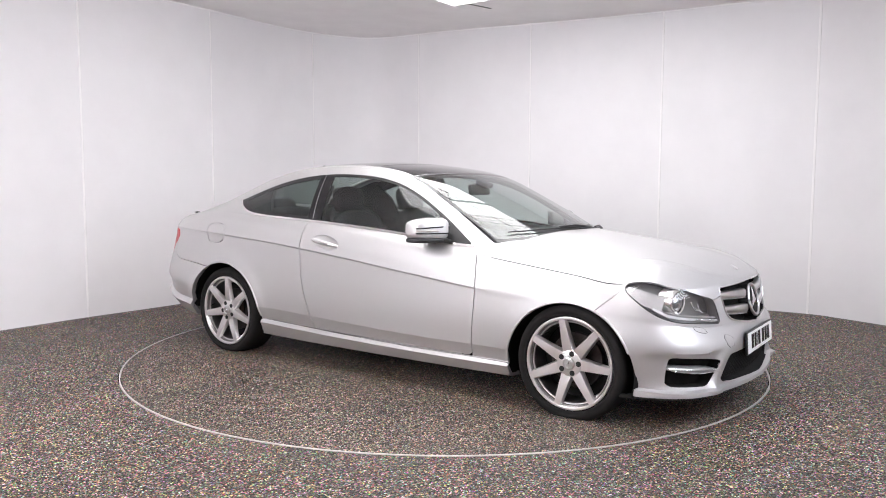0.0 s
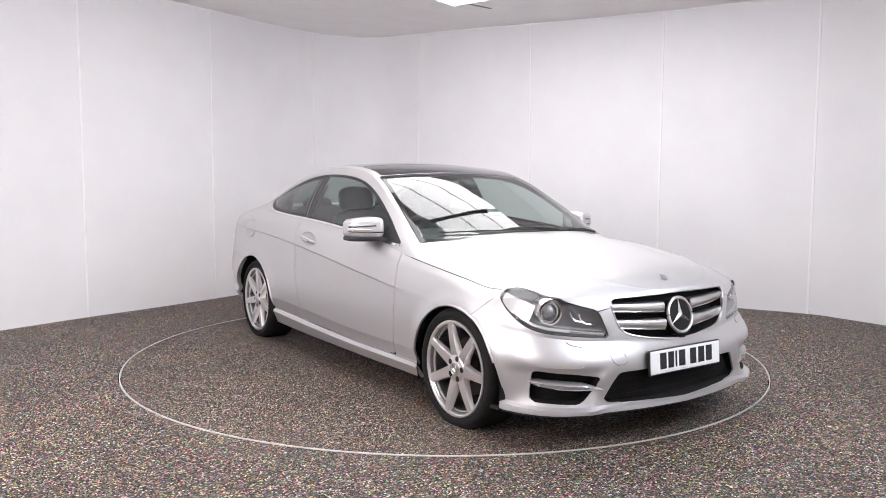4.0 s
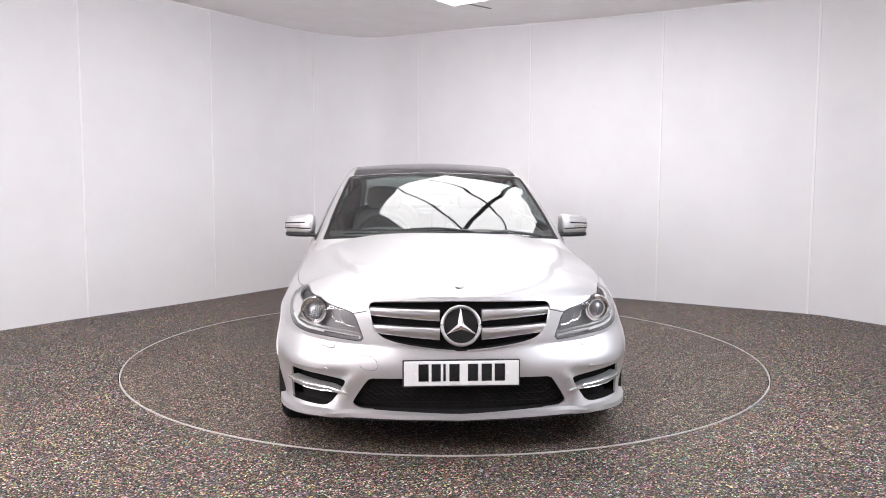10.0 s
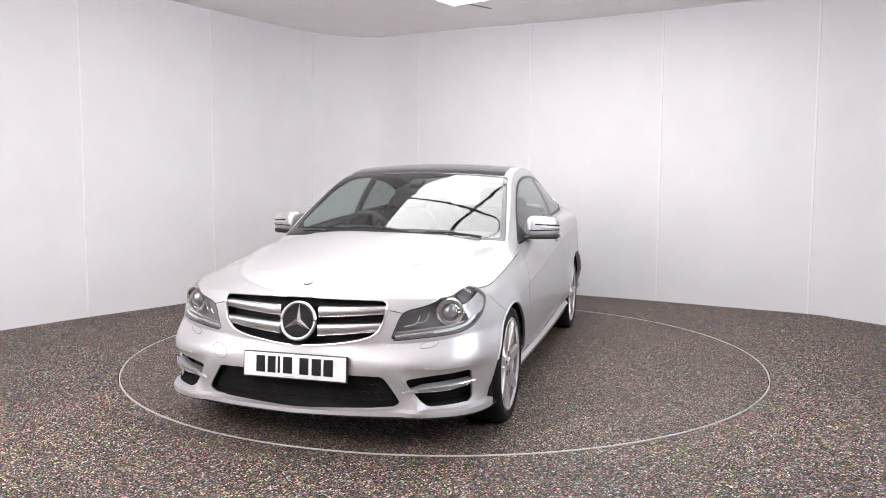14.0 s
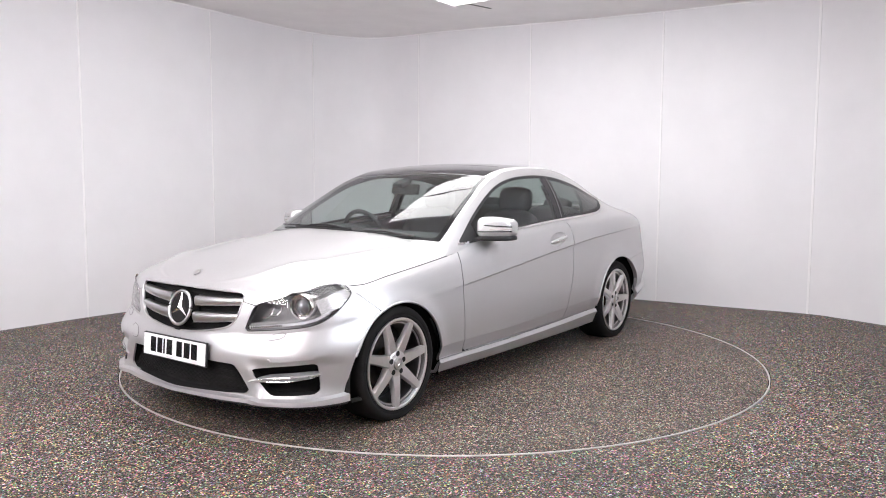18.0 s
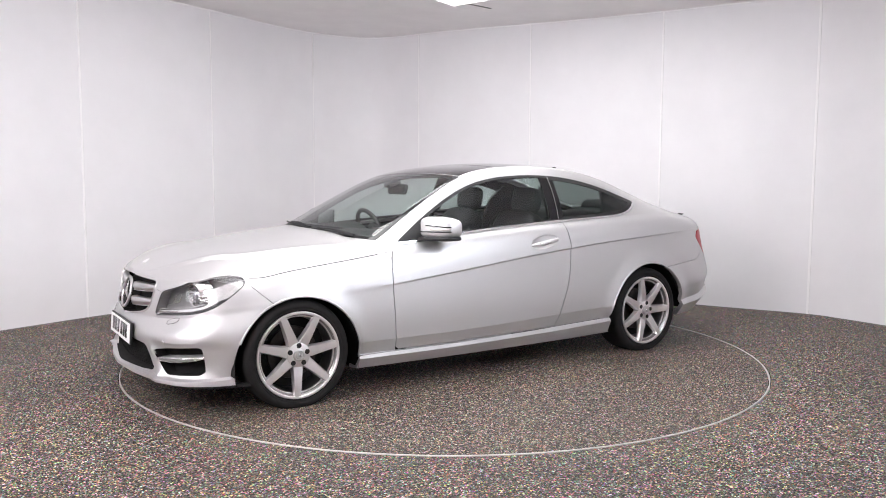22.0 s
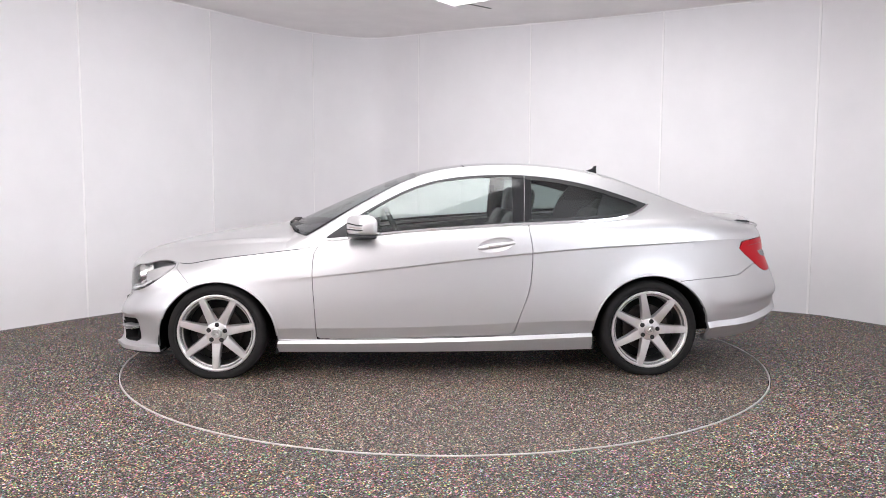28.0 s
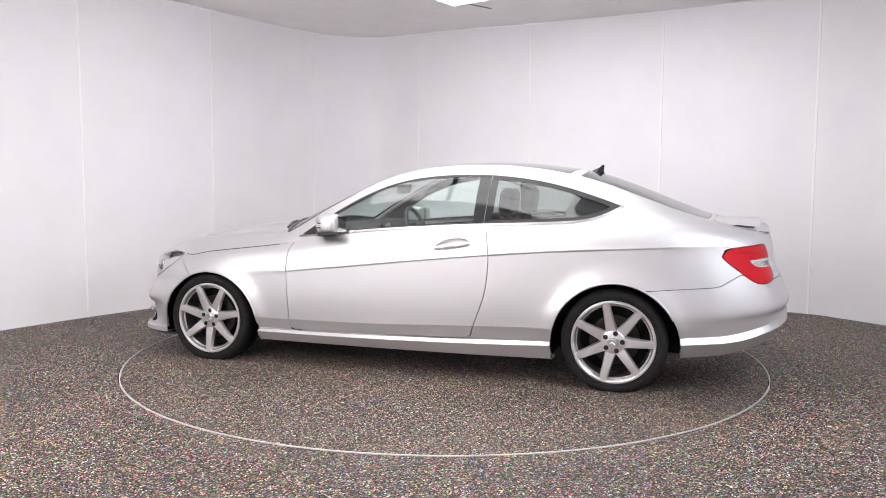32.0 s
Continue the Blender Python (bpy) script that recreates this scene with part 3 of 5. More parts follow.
def canopy_side(n=170, k=22):
    """From the shoulder line up to the roof's edge: side glass, pillars, haunch."""
    m = np.linspace(-1, 13, n)
    e = EDGE(m)
    e[:, 2] -= .010
    b = top_edge(np.array([u_at(x) for x in e[:, 0]]))
    w = np.linspace(0, 1, k)[None, :, None]
    g = b[:, None] * (1 - w) + e[:, None] * w
    bow = np.interp(m, [0, 2, 5, 8, 11, 13], [.004, .012, .022, .020, .006, 0])
    g[..., 1] += bow[:, None] * np.sin(math.pi * w[..., 0])
    back = np.clip((m - 7.6) / 2.5, 0, 1)
    # the haunch swells softly behind the quarter window
    g[..., 1] -= (back[:, None] * .022 * np.sin(math.pi * w[..., 0]))
    return Skin(g, g[..., 0].copy(), g[..., 2].copy())


def build_shell():
    skin = skirt()
    D = lambda d: (d[:, 3], d[:, 2])
    A = arc
    # wheel arches
    side_only = lambda d: np.where((d[:, 1] > .6), 0, 9)
    for cx, cz, cr in (ARCH_F, ARCH_R):
        _, skin = skin.split(lambda d: np.hypot(d[:, 0] - cx, d[:, 2] - cz) - cr + side_only(d))
    # side skirt below the doors
    sill_poly = [(A(1.02, .88), .10), (A(1.02, .88), .2405), (A(.3, .88), .2425), (A(-.3, .88), .256), (A(-.9, .88), .2765), (A(-1.02, .88), .281), (A(-1.02, .88), .10)]
    sill, skin = skin.panel(lambda d: signed(d[:, 3], d[:, 2], sill_poly), .003)
    # openings of the nose
    grille, skin = skin.split(lambda d: signed(d[:, 3], d[:, 2], GRILLE_POLY))
    intake, skin = skin.split(lambda d: signed(d[:, 3], d[:, 2], INTAKE_POLY))
    fog, skin = skin.split(lambda d: signed(d[:, 3], d[:, 2], FOG_POLY))
    lamp, skin = skin.panel(lambda d: signed(d[:, 3], d[:, 2], LAMP_POLY), .005)
    tail, skin = skin.panel(lambda d: signed(d[:, 3], d[:, 2], TAIL_POLY), .005)
    # nose of the bonnet between grille and headlamps
    nose_poly = [(-.2, .690), (.40, .690), (.445, .658), (.53, .640), (.66, .670), (.80, .690), (.95, .705), (.95, .9), (-.2, .9)]
    nose, skin = skin.panel(lambda d: signed(d[:, 3], d[:, 2], nose_poly), .004)
    bumper_poly = [(-.2, 0), (-.2, .9), (A(1.655, .87), .9), (A(1.655, .87), .700), (A(1.61, .87), .660), (A(1.545, .87), .601), (A(1.42, .87), .50), (A(1.42, .87), 0)]
    bumper, skin = skin.panel(lambda d: signed(d[:, 3], d[:, 2], bumper_poly), .0028)
    end = ARC[-1]
    rear_poly = [(4.28, 0), (4.28, .612), (4.471, .628), (4.74, .650), (4.775, .657), (4.905, .726), (5.0, .69), (end + .2, .69), (end + .2, 0)]
    rear, skin = skin.panel(lambda d: signed(d[:, 3], d[:, 2], rear_poly), .004)
    diffuser_poly = [(A(-2.20, .75), .0), (A(-2.205, .75), .262), (A(-2.245, .71), .275), (A(-2.30, .66), .32), (A(-2.355, .55), .40), (A(-2.40, .35), .455), (end + .2, .465), (end + .2, 0)]
    diffuser, rear = rear.split(lambda d: signed(d[:, 3], d[:, 2], diffuser_poly))
    door_poly = DOOR_POLY
    door, skin = skin.panel(lambda d: signed(d[:, 3], d[:, 2], door_poly), .005)
    front_fender, quarter = skin.split(lambda d: d[:, 3] - A(.2, .88))
    fuel_poly = smooth_poly([(-1.40, .940), (-1.565, .938), (-1.585, .87), (-1.57, .796), (-1.40, .798), (-1.385, .87)], 2)
    flap, quarter_r = quarter.panel(lambda d: np.maximum(signed(d[:, 0], d[:, 2], fuel_poly), np.where(d[:, 0] < -1.2, -1, 1)), .003)
    return dict(diffuser=diffuser, nose=nose, sill=sill, grille=grille, intake=intake, fog=fog, lamp=lamp, tail=tail, bumper=bumper, rear=rear, door=door, fender=front_fender, quarter=quarter, quarter_r=quarter_r, flap=flap)


SKIRT = skirt(0.0, 400, 2)
_COLS = SKIRT.D.reshape(400, -1, 5)


def surf(a, z, off=0.0):
    """The point of the body's side at arc a and height z, and its outward normal."""
    def at(a, z):
        i = min(max(np.searchsorted(_COLS[:, 0, 3], a) - 1, 0), 398)
        t = (a - _COLS[i, 0, 3]) / (_COLS[i + 1, 0, 3] - _COLS[i, 0, 3])
        pts = []
        for c in (_COLS[i, 1:], _COLS[i + 1, 1:]):
            pts.append(np.array([np.interp(z, c[:, 2], c[:, 0]), np.interp(z, c[:, 2], c[:, 1]), z]))
        return pts[0] * (1 - t) + pts[1] * t
    p = at(a, z)
    n = np.cross(at(a + .01, z) - at(a - .01, z), at(a, z + .008) - at(a, z - .008))
    n = n / np.linalg.norm(n)
    return Vector(p + n * off), Vector(n)


GRILLE_POLY = smooth_poly([(-.46, .708), (.395, .704), (.438, .695), (.436, .655), (.398, .548), (.30, .513), (0, .476), (-.46, .50)], 2)
INTAKE_POLY = smooth_poly([(-.5, .362), (.41, .360), (.430, .352), (.512, .232), (.502, .216), (.30, .206), (0, .198), (-.5, .20)], 1)
FOG_POLY = smooth_poly([(.528, .343), (.600, .355), (.669, .365), (.845, .378), (.874, .374), (.893, .250), (.868, .228), (.640, .219), (.612, .232), (.556, .300)], 0)
LAMP_POLY = smooth_poly([(.452, .518), (.478, .575), (.505, .640), (.540, .657), (.60, .669), (.66, .684), (.72, .702), (.77, .735), (.80, .77), (1.06, .77), (1.105, .745), (1.128, .708), (1.075, .667), (1.005, .618), (.915, .570), (.81, .547), (.67, .536), (.50, .520)], 2)
TAIL_POLY = smooth_poly([(4.765, .846), (4.822, .876), (5.087, .893), (5.20, .893), (5.26, .80), (5.22, .690), (5.10, .670), (5.02, .668), (4.955, .698), (4.896, .741), (4.813, .797)], 2)
DOOR_POLY = [(arc(.745, .88), 1.2)] + [(arc(x, .88), z) for x, z in ((.750, .845), (.776, .80), (.786, .73), (.787, .65), (.783, .56), (.777, .48), (.770, .36), (.765, .247))] \
    + [(arc(.3, .88), .2495), (arc(-.3, .88), .261), (arc(-.46, .88), .266)] + [(arc(x, .88), z) for x, z in ((-.498, .275), (-.526, .36), (-.563, .46), (-.587, .53), (-.606, .62), (-.614, .72), (-.615, .80), (-.607, .87), (-.596, .94), (-.59, 1.2))]


def bonnet_patch():
    """The bonnet: ribs from its middle line out to the shoulder line, from the nose back to the cowl."""
    cols = np.interp(np.linspace(0, ARC[-1], 260), ARC, ULINE)
    u2 = u_at(.84)
    us = np.concatenate([cols[cols <= U_LAMP], np.linspace(U_LAMP + .03, u2, 60)])
    edge = top_edge(us)
    height = spline([(.98, .952), (1.010, .950), (1.23, .924), (1.50, .886), (1.78, .832), (1.945, .784), (2.015, .752), (2.045, .733), (2.061, .720)])
    back = np.clip((edge[:, 0] - 2.06) / (.84 - 2.06), 0, 1)
    xm = edge[:, 0] + .17 * back ** 2.5
    zm = height(xm)
    zm[0] = edge[0, 2]
    q = 1 - (1 - np.linspace(0, 1, 44)) ** 1.5
    k = np.interp(back, [0, .15, .5, 1], [2.6, 3.4, 2.8, 3.0])[:, None]
    Q = q[None, :]
    g = np.empty((len(us), len(q), 3))
    g[..., 0] = xm[:, None] + (edge[:, 0] - xm)[:, None] * Q ** 2.2
    g[..., 1] = edge[:, 1][:, None] * Q
    g[..., 2] = zm[:, None] + (edge[:, 2] - zm)[:, None] * Q ** k
    # two soft creases that run to the grille's corners
    line = (.60 + .26 * back)[:, None]
    side_of = (Q - line) / .04
    g[..., 2] += .018 * np.exp(-np.where(side_of > 0, side_of * 3.2, side_of * .6) ** 2) * np.clip((back * (1 - back))[:, None] * 5, 0, 1)
    g[:, 0, 1] = 0
    return Skin(g[:, ::-1])


def build_body():
    s = build_shell()
    for side, word in (("L", "left"), ("R", "right")):
        part("fender", skin_mesh("fender", s["fender"], PAINT, side, .014, sharp=13), None, CAR)
        part("quarter_panel", skin_mesh("quarter_panel", s["quarter" if side == "L" else "quarter_r"], PAINT, side, .014, sharp=13), None, CAR)
        part("side_skirt", skin_mesh("side_skirt", s["sill"], PAINT, side, .02), None, CAR)
    part("fuel_flap", skin_mesh("fuel_flap", s["flap"], PAINT, "R", .006), None, CAR)
    part("front_bumper", skin_mesh("front_bumper", s["bumper"], PAINT, "LR", .010), None, CAR, "silver front bumper with black intakes")
    part("rear_bumper", skin_mesh("rear_bumper", s["rear"], PAINT, "LR", .03), None, CAR)
    part("rear_diffuser", skin_mesh("rear_diffuser", offset_skin(s["diffuser"], -.02), BLACK, "LR", .01), None, CAR, "black lower panel of the rear bumper")
    hood = join_skins(s["nose"], bonnet_patch())
    part("bonnet", skin_mesh("bonnet", hood, PAINT, "LR", .007, weld=.0004, sharp=55), None, CAR)
    # black tube set in the seam between bonnet and fenders to darken its gap
    for k in (1, -1):
        line = [Vector((p[0], p[1] * k, p[2] - .0022)) for p in top_edge(np.linspace(U_LAMP + .02, u_at(.86), 60))]
        v, f = tube(line, .0026, 6)
        part("bonnet_seam", mesh("bonnet_seam", v, f, BLACK), None, CAR)
    # dark shell behind the gaps
    inner = skirt(.022, 120, 1)
    inner.D[:, 2] -= .025 * np.clip((inner.D[:, 2] - .62) / .08, 0, 1)
    for cx, cz, cr in (ARCH_F, ARCH_R):
        _, inner = inner.split(lambda d: np.hypot(d[:, 0] - cx, d[:, 2] - cz) - cr + np.where(d[:, 1] > .6, 0, 9))
    nose_cut = lambda d: np.minimum(np.minimum(signed(d[:, 3], d[:, 2], GRILLE_POLY), signed(d[:, 3], d[:, 2], INTAKE_POLY)), np.minimum(signed(d[:, 3], d[:, 2], FOG_POLY), signed(d[:, 3], d[:, 2], LAMP_POLY))) - .008
    _, inner = inner.split(nose_cut)
    part("inner_shell", skin_mesh("inner_shell", inner, DARK, "LR", 0), None, CAR)
    return s


def build_canopy(doors):
    top = canopy_top()
    # windscreen, glass roof, rear window by length and by distance from the middle
    sw = lambda lo, hi, edge: (lambda d: np.maximum(np.maximum(lo - d[:, 3], d[:, 3] - hi) * .25, (d[:, 4] - edge(d[:, 3])) * .6))
    screen, top = top.panel(sw(-.25, 3.38, lambda m: np.interp(m, [0, 3.4], [.980, .955])), .004)
    screen, frit = screen.split(sw(-.10, 3.24, lambda m: np.interp(m, [0, 3.4], [.945, .915])))
    front_glass, top = top.panel(sw(3.42, 4.62, lambda m: .915 + 0 * m), .004)
    rear_glass, top = top.panel(sw(4.64, 7.5, lambda m: np.interp(m, [4.6, 7.5], [.915, .90])), .004)
    window, top = top.panel(sw(7.75, 10.85, lambda m: np.interp(m, [7.75, 10.85], [.89, .91])), .005)
    lid, top = top.panel(sw(11.02, 20, lambda m: .93 + 0 * m), .004)
    part("windscreen", skin_mesh("windscreen", screen, GLASS_FRONT, "LR", 0), None, CAR)
    part("windscreen_border", skin_mesh("windscreen_border", frit, GLOSS, "LR", 0), None, CAR, "black border of the windscreen")
    part("sunroof", skin_mesh("sunroof", front_glass, ROOF_GLASS, "LR", .01), None, CAR, "black front glass roof panel")
    part("roof_glass", skin_mesh("roof_glass", rear_glass, ROOF_GLASS, "LR", .01), None, CAR, "black rear glass roof panel")
    part("rear_window", skin_mesh("rear_window", window, GLASS_DARK, "LR", 0), None, CAR)
    part("boot_lid", skin_mesh("boot_lid", lid, PAINT, "LR", .014), None, CAR)
    side = canopy_side()
    glassy, rail = side.split(lambda d: signed(d[:, 3], d[:, 4], DLO_POLY))
    part("roof_frame", skin_mesh("roof_frame", join_skins(top, rail), PAINT, "LR", .012, weld=.003, sharp=38), None, CAR)
    rim, glassy = glassy.split(lambda d: -signed(d[:, 3], d[:, 4], DLO_POLY) - np.where(d[:, 3] < -.6, .027, .016))
    pillar, glassy = glassy.split(lambda d: signed(d[:, 3], d[:, 4], [(-.485, .8), (-.515, 1.5), (-.64, 1.5), (-.605, .8)]))
    sail, glassy = glassy.split(lambda d: signed(d[:, 3], d[:, 4], [(.52, .80), (.535, 1.02), (.9, 1.02), (.9, .8)]))
    fore, aft = glassy.split(lambda d: -d[:, 3] - .55)
    for k in ("L", "R"):
        part("window_seal", skin_mesh("window_seal", rim, BLACK, k, .008), None, CAR)
        part("pillar_cover", skin_mesh("pillar_cover", pillar, GLOSS, k, .008), None, CAR, "gloss black door pillar cover")
        part("mirror_sail", skin_mesh("mirror_sail", sail, BLACK, k, .008), None, CAR)
        part("door_window", skin_mesh("door_window", fore, GLASS, k, 0), None, CAR)
        part("quarter_window", skin_mesh("quarter_window", aft, GLASS_DARK, k, 0), None, CAR)


DLO_POLY = smooth_poly([(.735, .872), (.60, .965), (.48, 1.045), (.26, 1.168), (.08, 1.240), (-.11, 1.279), (-.30, 1.295), (-.485, 1.299), (-.67, 1.290), (-.86, 1.266), (-1.05, 1.225), (-1.24, 1.166), (-1.41, 1.106), (-1.41, 1.101),
                        (-1.30, 1.050), (-1.20, 1.019), (-1.08, 1.006), (-.83, .992), (-.47, .976), (-.10, .953), (.26, .924), (.60, .885)], 1)

BODY = build_body()
build_canopy(BODY)

# ---------------------------------------------------------------- wheels
HUB_F, HUB_R, TYRE_R = .292, .299, .3025
GROW = 1.025


def build_wheel():
    wheel_v, wheel_f = lathe([(.2225, -.006), (.2165, -.012), (.215, -.024), (.208, -.027), (.2055, -.034), (.203, -.06), (.199, -.10), (.197, -.19), (.222, -.205)], 72)
    wheel = part("wheel", mesh("wheel", wheel_v, wheel_f, BARREL), None, CAR, "seven-spoke machined alloy wheel with low-profile tyre")
    v, f = lathe([(.225, -.208), (.250, -.224), (.282, -.217), (.296, -.200), (TYRE_R, -.175), (TYRE_R, -.115), (TYRE_R, -.045), (.3005, -.026), (.2955, -.010), (.287, .002), (.274, .0085), (.258, .0085), (.2565, .0065),
                  (.254, .0065), (.2525, .0075), (.247, .005), (.243, .001), (.240, -.003), (.236, -.006), (.230, -.02)], 96)
    part("tyre", mesh("tyre", v, f, RUBBER, sharp=60), None, wheel, "black low-profile tyre")
    # tread grooves round the tyre
    for y in (-.065, -.095, -.125, -.155):
        v, f = lathe([(TYRE_R + .0006, y - .0035), (TYRE_R + .0009, y), (TYRE_R + .0006, y + .0035)], 72)
        part("tread_groove", mesh("tread_groove", v, f, DARK), None, wheel)
    v, f = lathe([(.2395, -.010), (.2395, .000), (.2375, .0045), (.2345, .0055), (.2270, .0040), (.2235, .0005), (.2225, -.006)], 96)
    part("rim_lip", mesh("rim_lip", v, f, ALLOY), None, wheel)
    v, f = lathe([(.2150, -.0235), (.2120, -.0195), (.2085, -.0205), (.2065, -.0275)], 96)
    part("rim_step", mesh("rim_step", v, f, ALLOY), None, wheel)
    # spokes: flat-faced bars, wide at the hub, narrowing and rising toward the rim, with chamfered flanks
    for i in range(7):
        a = math.radians(-90 + 360 / 7 * i)
        pts = [(.052, .0275, -.010, .034), (.070, .0275, -.009, .034), (.095, .0255, -.005, .032), (.130, .0228, -.001, .028), (.170, .0205, .0015, .024), (.205, .0188, .0025, .020), (.222, .0182, .0025, .016), (.2300, .0182, .0030, .010)]
        vv, ff = [], []
        for r, w, y, th in pts:
            for d, dy in ((-w - .006, -th), (-w - .0015, -.006), (-w + .001, -.0008), (0, .0004), (w - .001, -.0008), (w + .0015, -.006), (w + .006, -th)):
                vv.append((r * math.cos(a) - d * math.sin(a), y + dy, r * math.sin(a) + d * math.cos(a)))
        m = 7
        for k in range(len(pts) - 1):
            for j in range(m):
                ff.append((k * m + j, k * m + (j + 1) % m, (k + 1) * m + (j + 1) % m, (k + 1) * m + j))
        ff += [tuple(range(m))[::-1], tuple((len(pts) - 1) * m + j for j in range(m))]
        part("spoke", mesh("spoke", vv, ff, ALLOY, sharp=20), None, wheel)
    v, f = lathe([(.0, -.0065), (.060, -.0065), (.066, -.009), (.070, -.014), (.072, -.03), (.072, -.06)], 56)
    part("hub", mesh("hub", v, f, ALLOY), None, wheel)
    v, f = lathe([(.0, .004), (.018, .0035), (.0205, .0015), (.0235, .0015), (.0255, .0045), (.0315, .003), (.0335, -.008)], 40)
    cap = part("hub_cap", mesh("hub_cap", v, f, SATIN), None, wheel, "satin silver hub cap with three-armed shape")
    for k in range(3):
        a = math.radians(90 + 120 * k)
        d, n = Vector((math.cos(a), 0, math.sin(a))), Vector((-math.sin(a), 0, math.cos(a)))
        v = [d * .019 + Vector((0, .005, 0)), n * .0036 + Vector((0, .005, 0)), Vector((0, .008, 0)), -n * .0036 + Vector((0, .005, 0))]
        part("cap_arm", mesh("cap_arm", v, [(0, 1, 2), (0, 2, 3), (0, 3, 1)], CHROME, smooth=False), None, cap)
    # bolts in black discs flush with the hub, which stand in for shaded holes
    for i in range(5):
        a = math.radians(90 + 72 * i)
        bm = bmesh.new()
        cyl(bm, .0142, .0142, .010, pose(.0515 * math.cos(a), -.0108, .0515 * math.sin(a), 90), 18)
        cyl(bm, .0085, .0075, .010, pose(.0515 * math.cos(a), -.0098, .0515 * math.sin(a), 90), 6)
        part("wheel_bolt", shaded(bm), BLACK, wheel, "wheel bolt in a black disc that stands in for its shaded hole")
    bm = bmesh.new()
    cyl(bm, .0035, .003, .032, pose(.196 * math.cos(.5), -.035, .196 * math.sin(.5), 70, 0, -15), 10)
    part("tyre_valve", shaded(bm), BLACK, wheel)
    v, f = lathe([(.05, -.095), (.142, -.095), (.144, -.10), (.144, -.118), (.05, -.118)], 48)
    part("brake_disc", mesh("brake_disc", v, f, DISC), None, wheel)
    v, f = lathe([(.0, -.05), (.072, -.05), (.078, -.06), (.08, -.09)], 32)
    part("disc_hat", mesh("disc_hat", v, f, RUST), None, wheel)
    v, f = lathe([(.0, -.13), (.21, -.13)], 48)
    part("back_plate", mesh("back_plate", v, f, DARK), None, wheel)
    return wheel


WHEEL = build_wheel()
WHEEL.matrix_basis = pose(1.388, .874, HUB_F, 0, -2.7, 0) @ Matrix.Scale(GROW, 4)
for _x, _y, _spin in ((-1.386, .866, -13.7), (1.388, -.874, -15.4), (-1.386, -.866, 23.7)):
    copy_thing(WHEEL, pose(_x, _y, HUB_F if _x > 0 else HUB_R, 0, 0, 0 if _y > 0 else 180) @ pose(0, 0, 0, 0, _spin, 0) @ Matrix.Scale(GROW, 4))


def build_liners():
    for (x, z, rad), far in ((ARCH_F, 1.08), (ARCH_R, .99)):
        for s in (1, -1):
            v, f = [], []
            n = 24
            for i in range(n + 1):
                a = math.pi * (-.08 + (far + .08) * i / n)
                for r, y in ((rad - .004, .862), (rad + .012, .84), (rad + .012, .50), (.05, .50)):
                    v.append((x + r * math.cos(a), s * y, z + r * math.sin(a)))
            for i in range(n):
                for j in range(3):
                    f.append((i * 4 + j, i * 4 + j + 1, i * 4 + j + 5, i * 4 + j + 4))
            part("wheel_liner", mesh("wheel_liner", v, f, DARK), None, CAR)
    bm = bmesh.new()
    box(bm, (3.6, .98, .03), pose(.0, 0, .195), .01)
    box(bm, (1.85, 1.56, .034), pose(.0, 0, .195), .01)
    box(bm, (.36, 1.30, .03), pose(-1.93, 0, .285, 0, 6, 0), .01)
    box(bm, (.22, .96, .03), pose(1.88, 0, .20), .01)
    part("underbody", bm, DARK, CAR)


build_liners()

# ---------------------------------------------------------------- the car's details


def bowl_mesh(name, skin, depth, material, side, inward=(-1, 0, 0)):
    """A recess behind a piece of skin: walls from its edge inward, and a floor at depth."""
    low = offset_skin(skin, 0)
    low.D[:, :3] += Vector(inward).normalized() * depth
    used = sorted({i for f in skin.F for i in f})
    index = {i: k for k, i in enumerate(used)}
    F = [tuple(index[i] for i in f) for f in skin.F]
    count = {}
    for f in F:
        for k in range(len(f)):
            e = (f[k], f[(k + 1) % len(f)])
            count[e] = 1
    n = len(used)
    V = np.vstack([skin.D[used, :3], low.D[:, :3]])
    faces = [tuple(i + n for i in f) for f in F]
    for a, b in count:
        if (b, a) not in count and not (side == "LR" and abs(V[a, 1]) < 1e-4 and abs(V[b, 1]) < 1e-4):
            faces.append((a, b, b + n, a + n))
    if side == "R":
        V[:, 1] *= -1
    if side == "LR":
        W = V.copy()
        W[:, 1] *= -1
        faces = faces + [tuple(i + len(V) for i in f[::-1]) for f in faces]
        V = np.vstack([V, W])
    return mesh(name, V, faces, material)


def flip(points, side):
    return [Vector((p[0], p[1] * (1 if side == "L" else -1), p[2])) for p in points]


def surf_path(az, off=0.0, steps=6):
    """Points and normals on the body along a path of (arc, height)."""
    az = np.array(az, float)
    out = []
    for (a0, z0), (a1, z1) in zip(az[:-1], az[1:]):
        for k in range(steps):
            t = k / steps
            out.append((a0 + (a1 - a0) * t, z0 + (z1 - z0) * t))
    out.append(tuple(az[-1]))
    res = [surf(a, z, off) for a, z in out]
    return [r[0] for r in res], [r[1] for r in res]


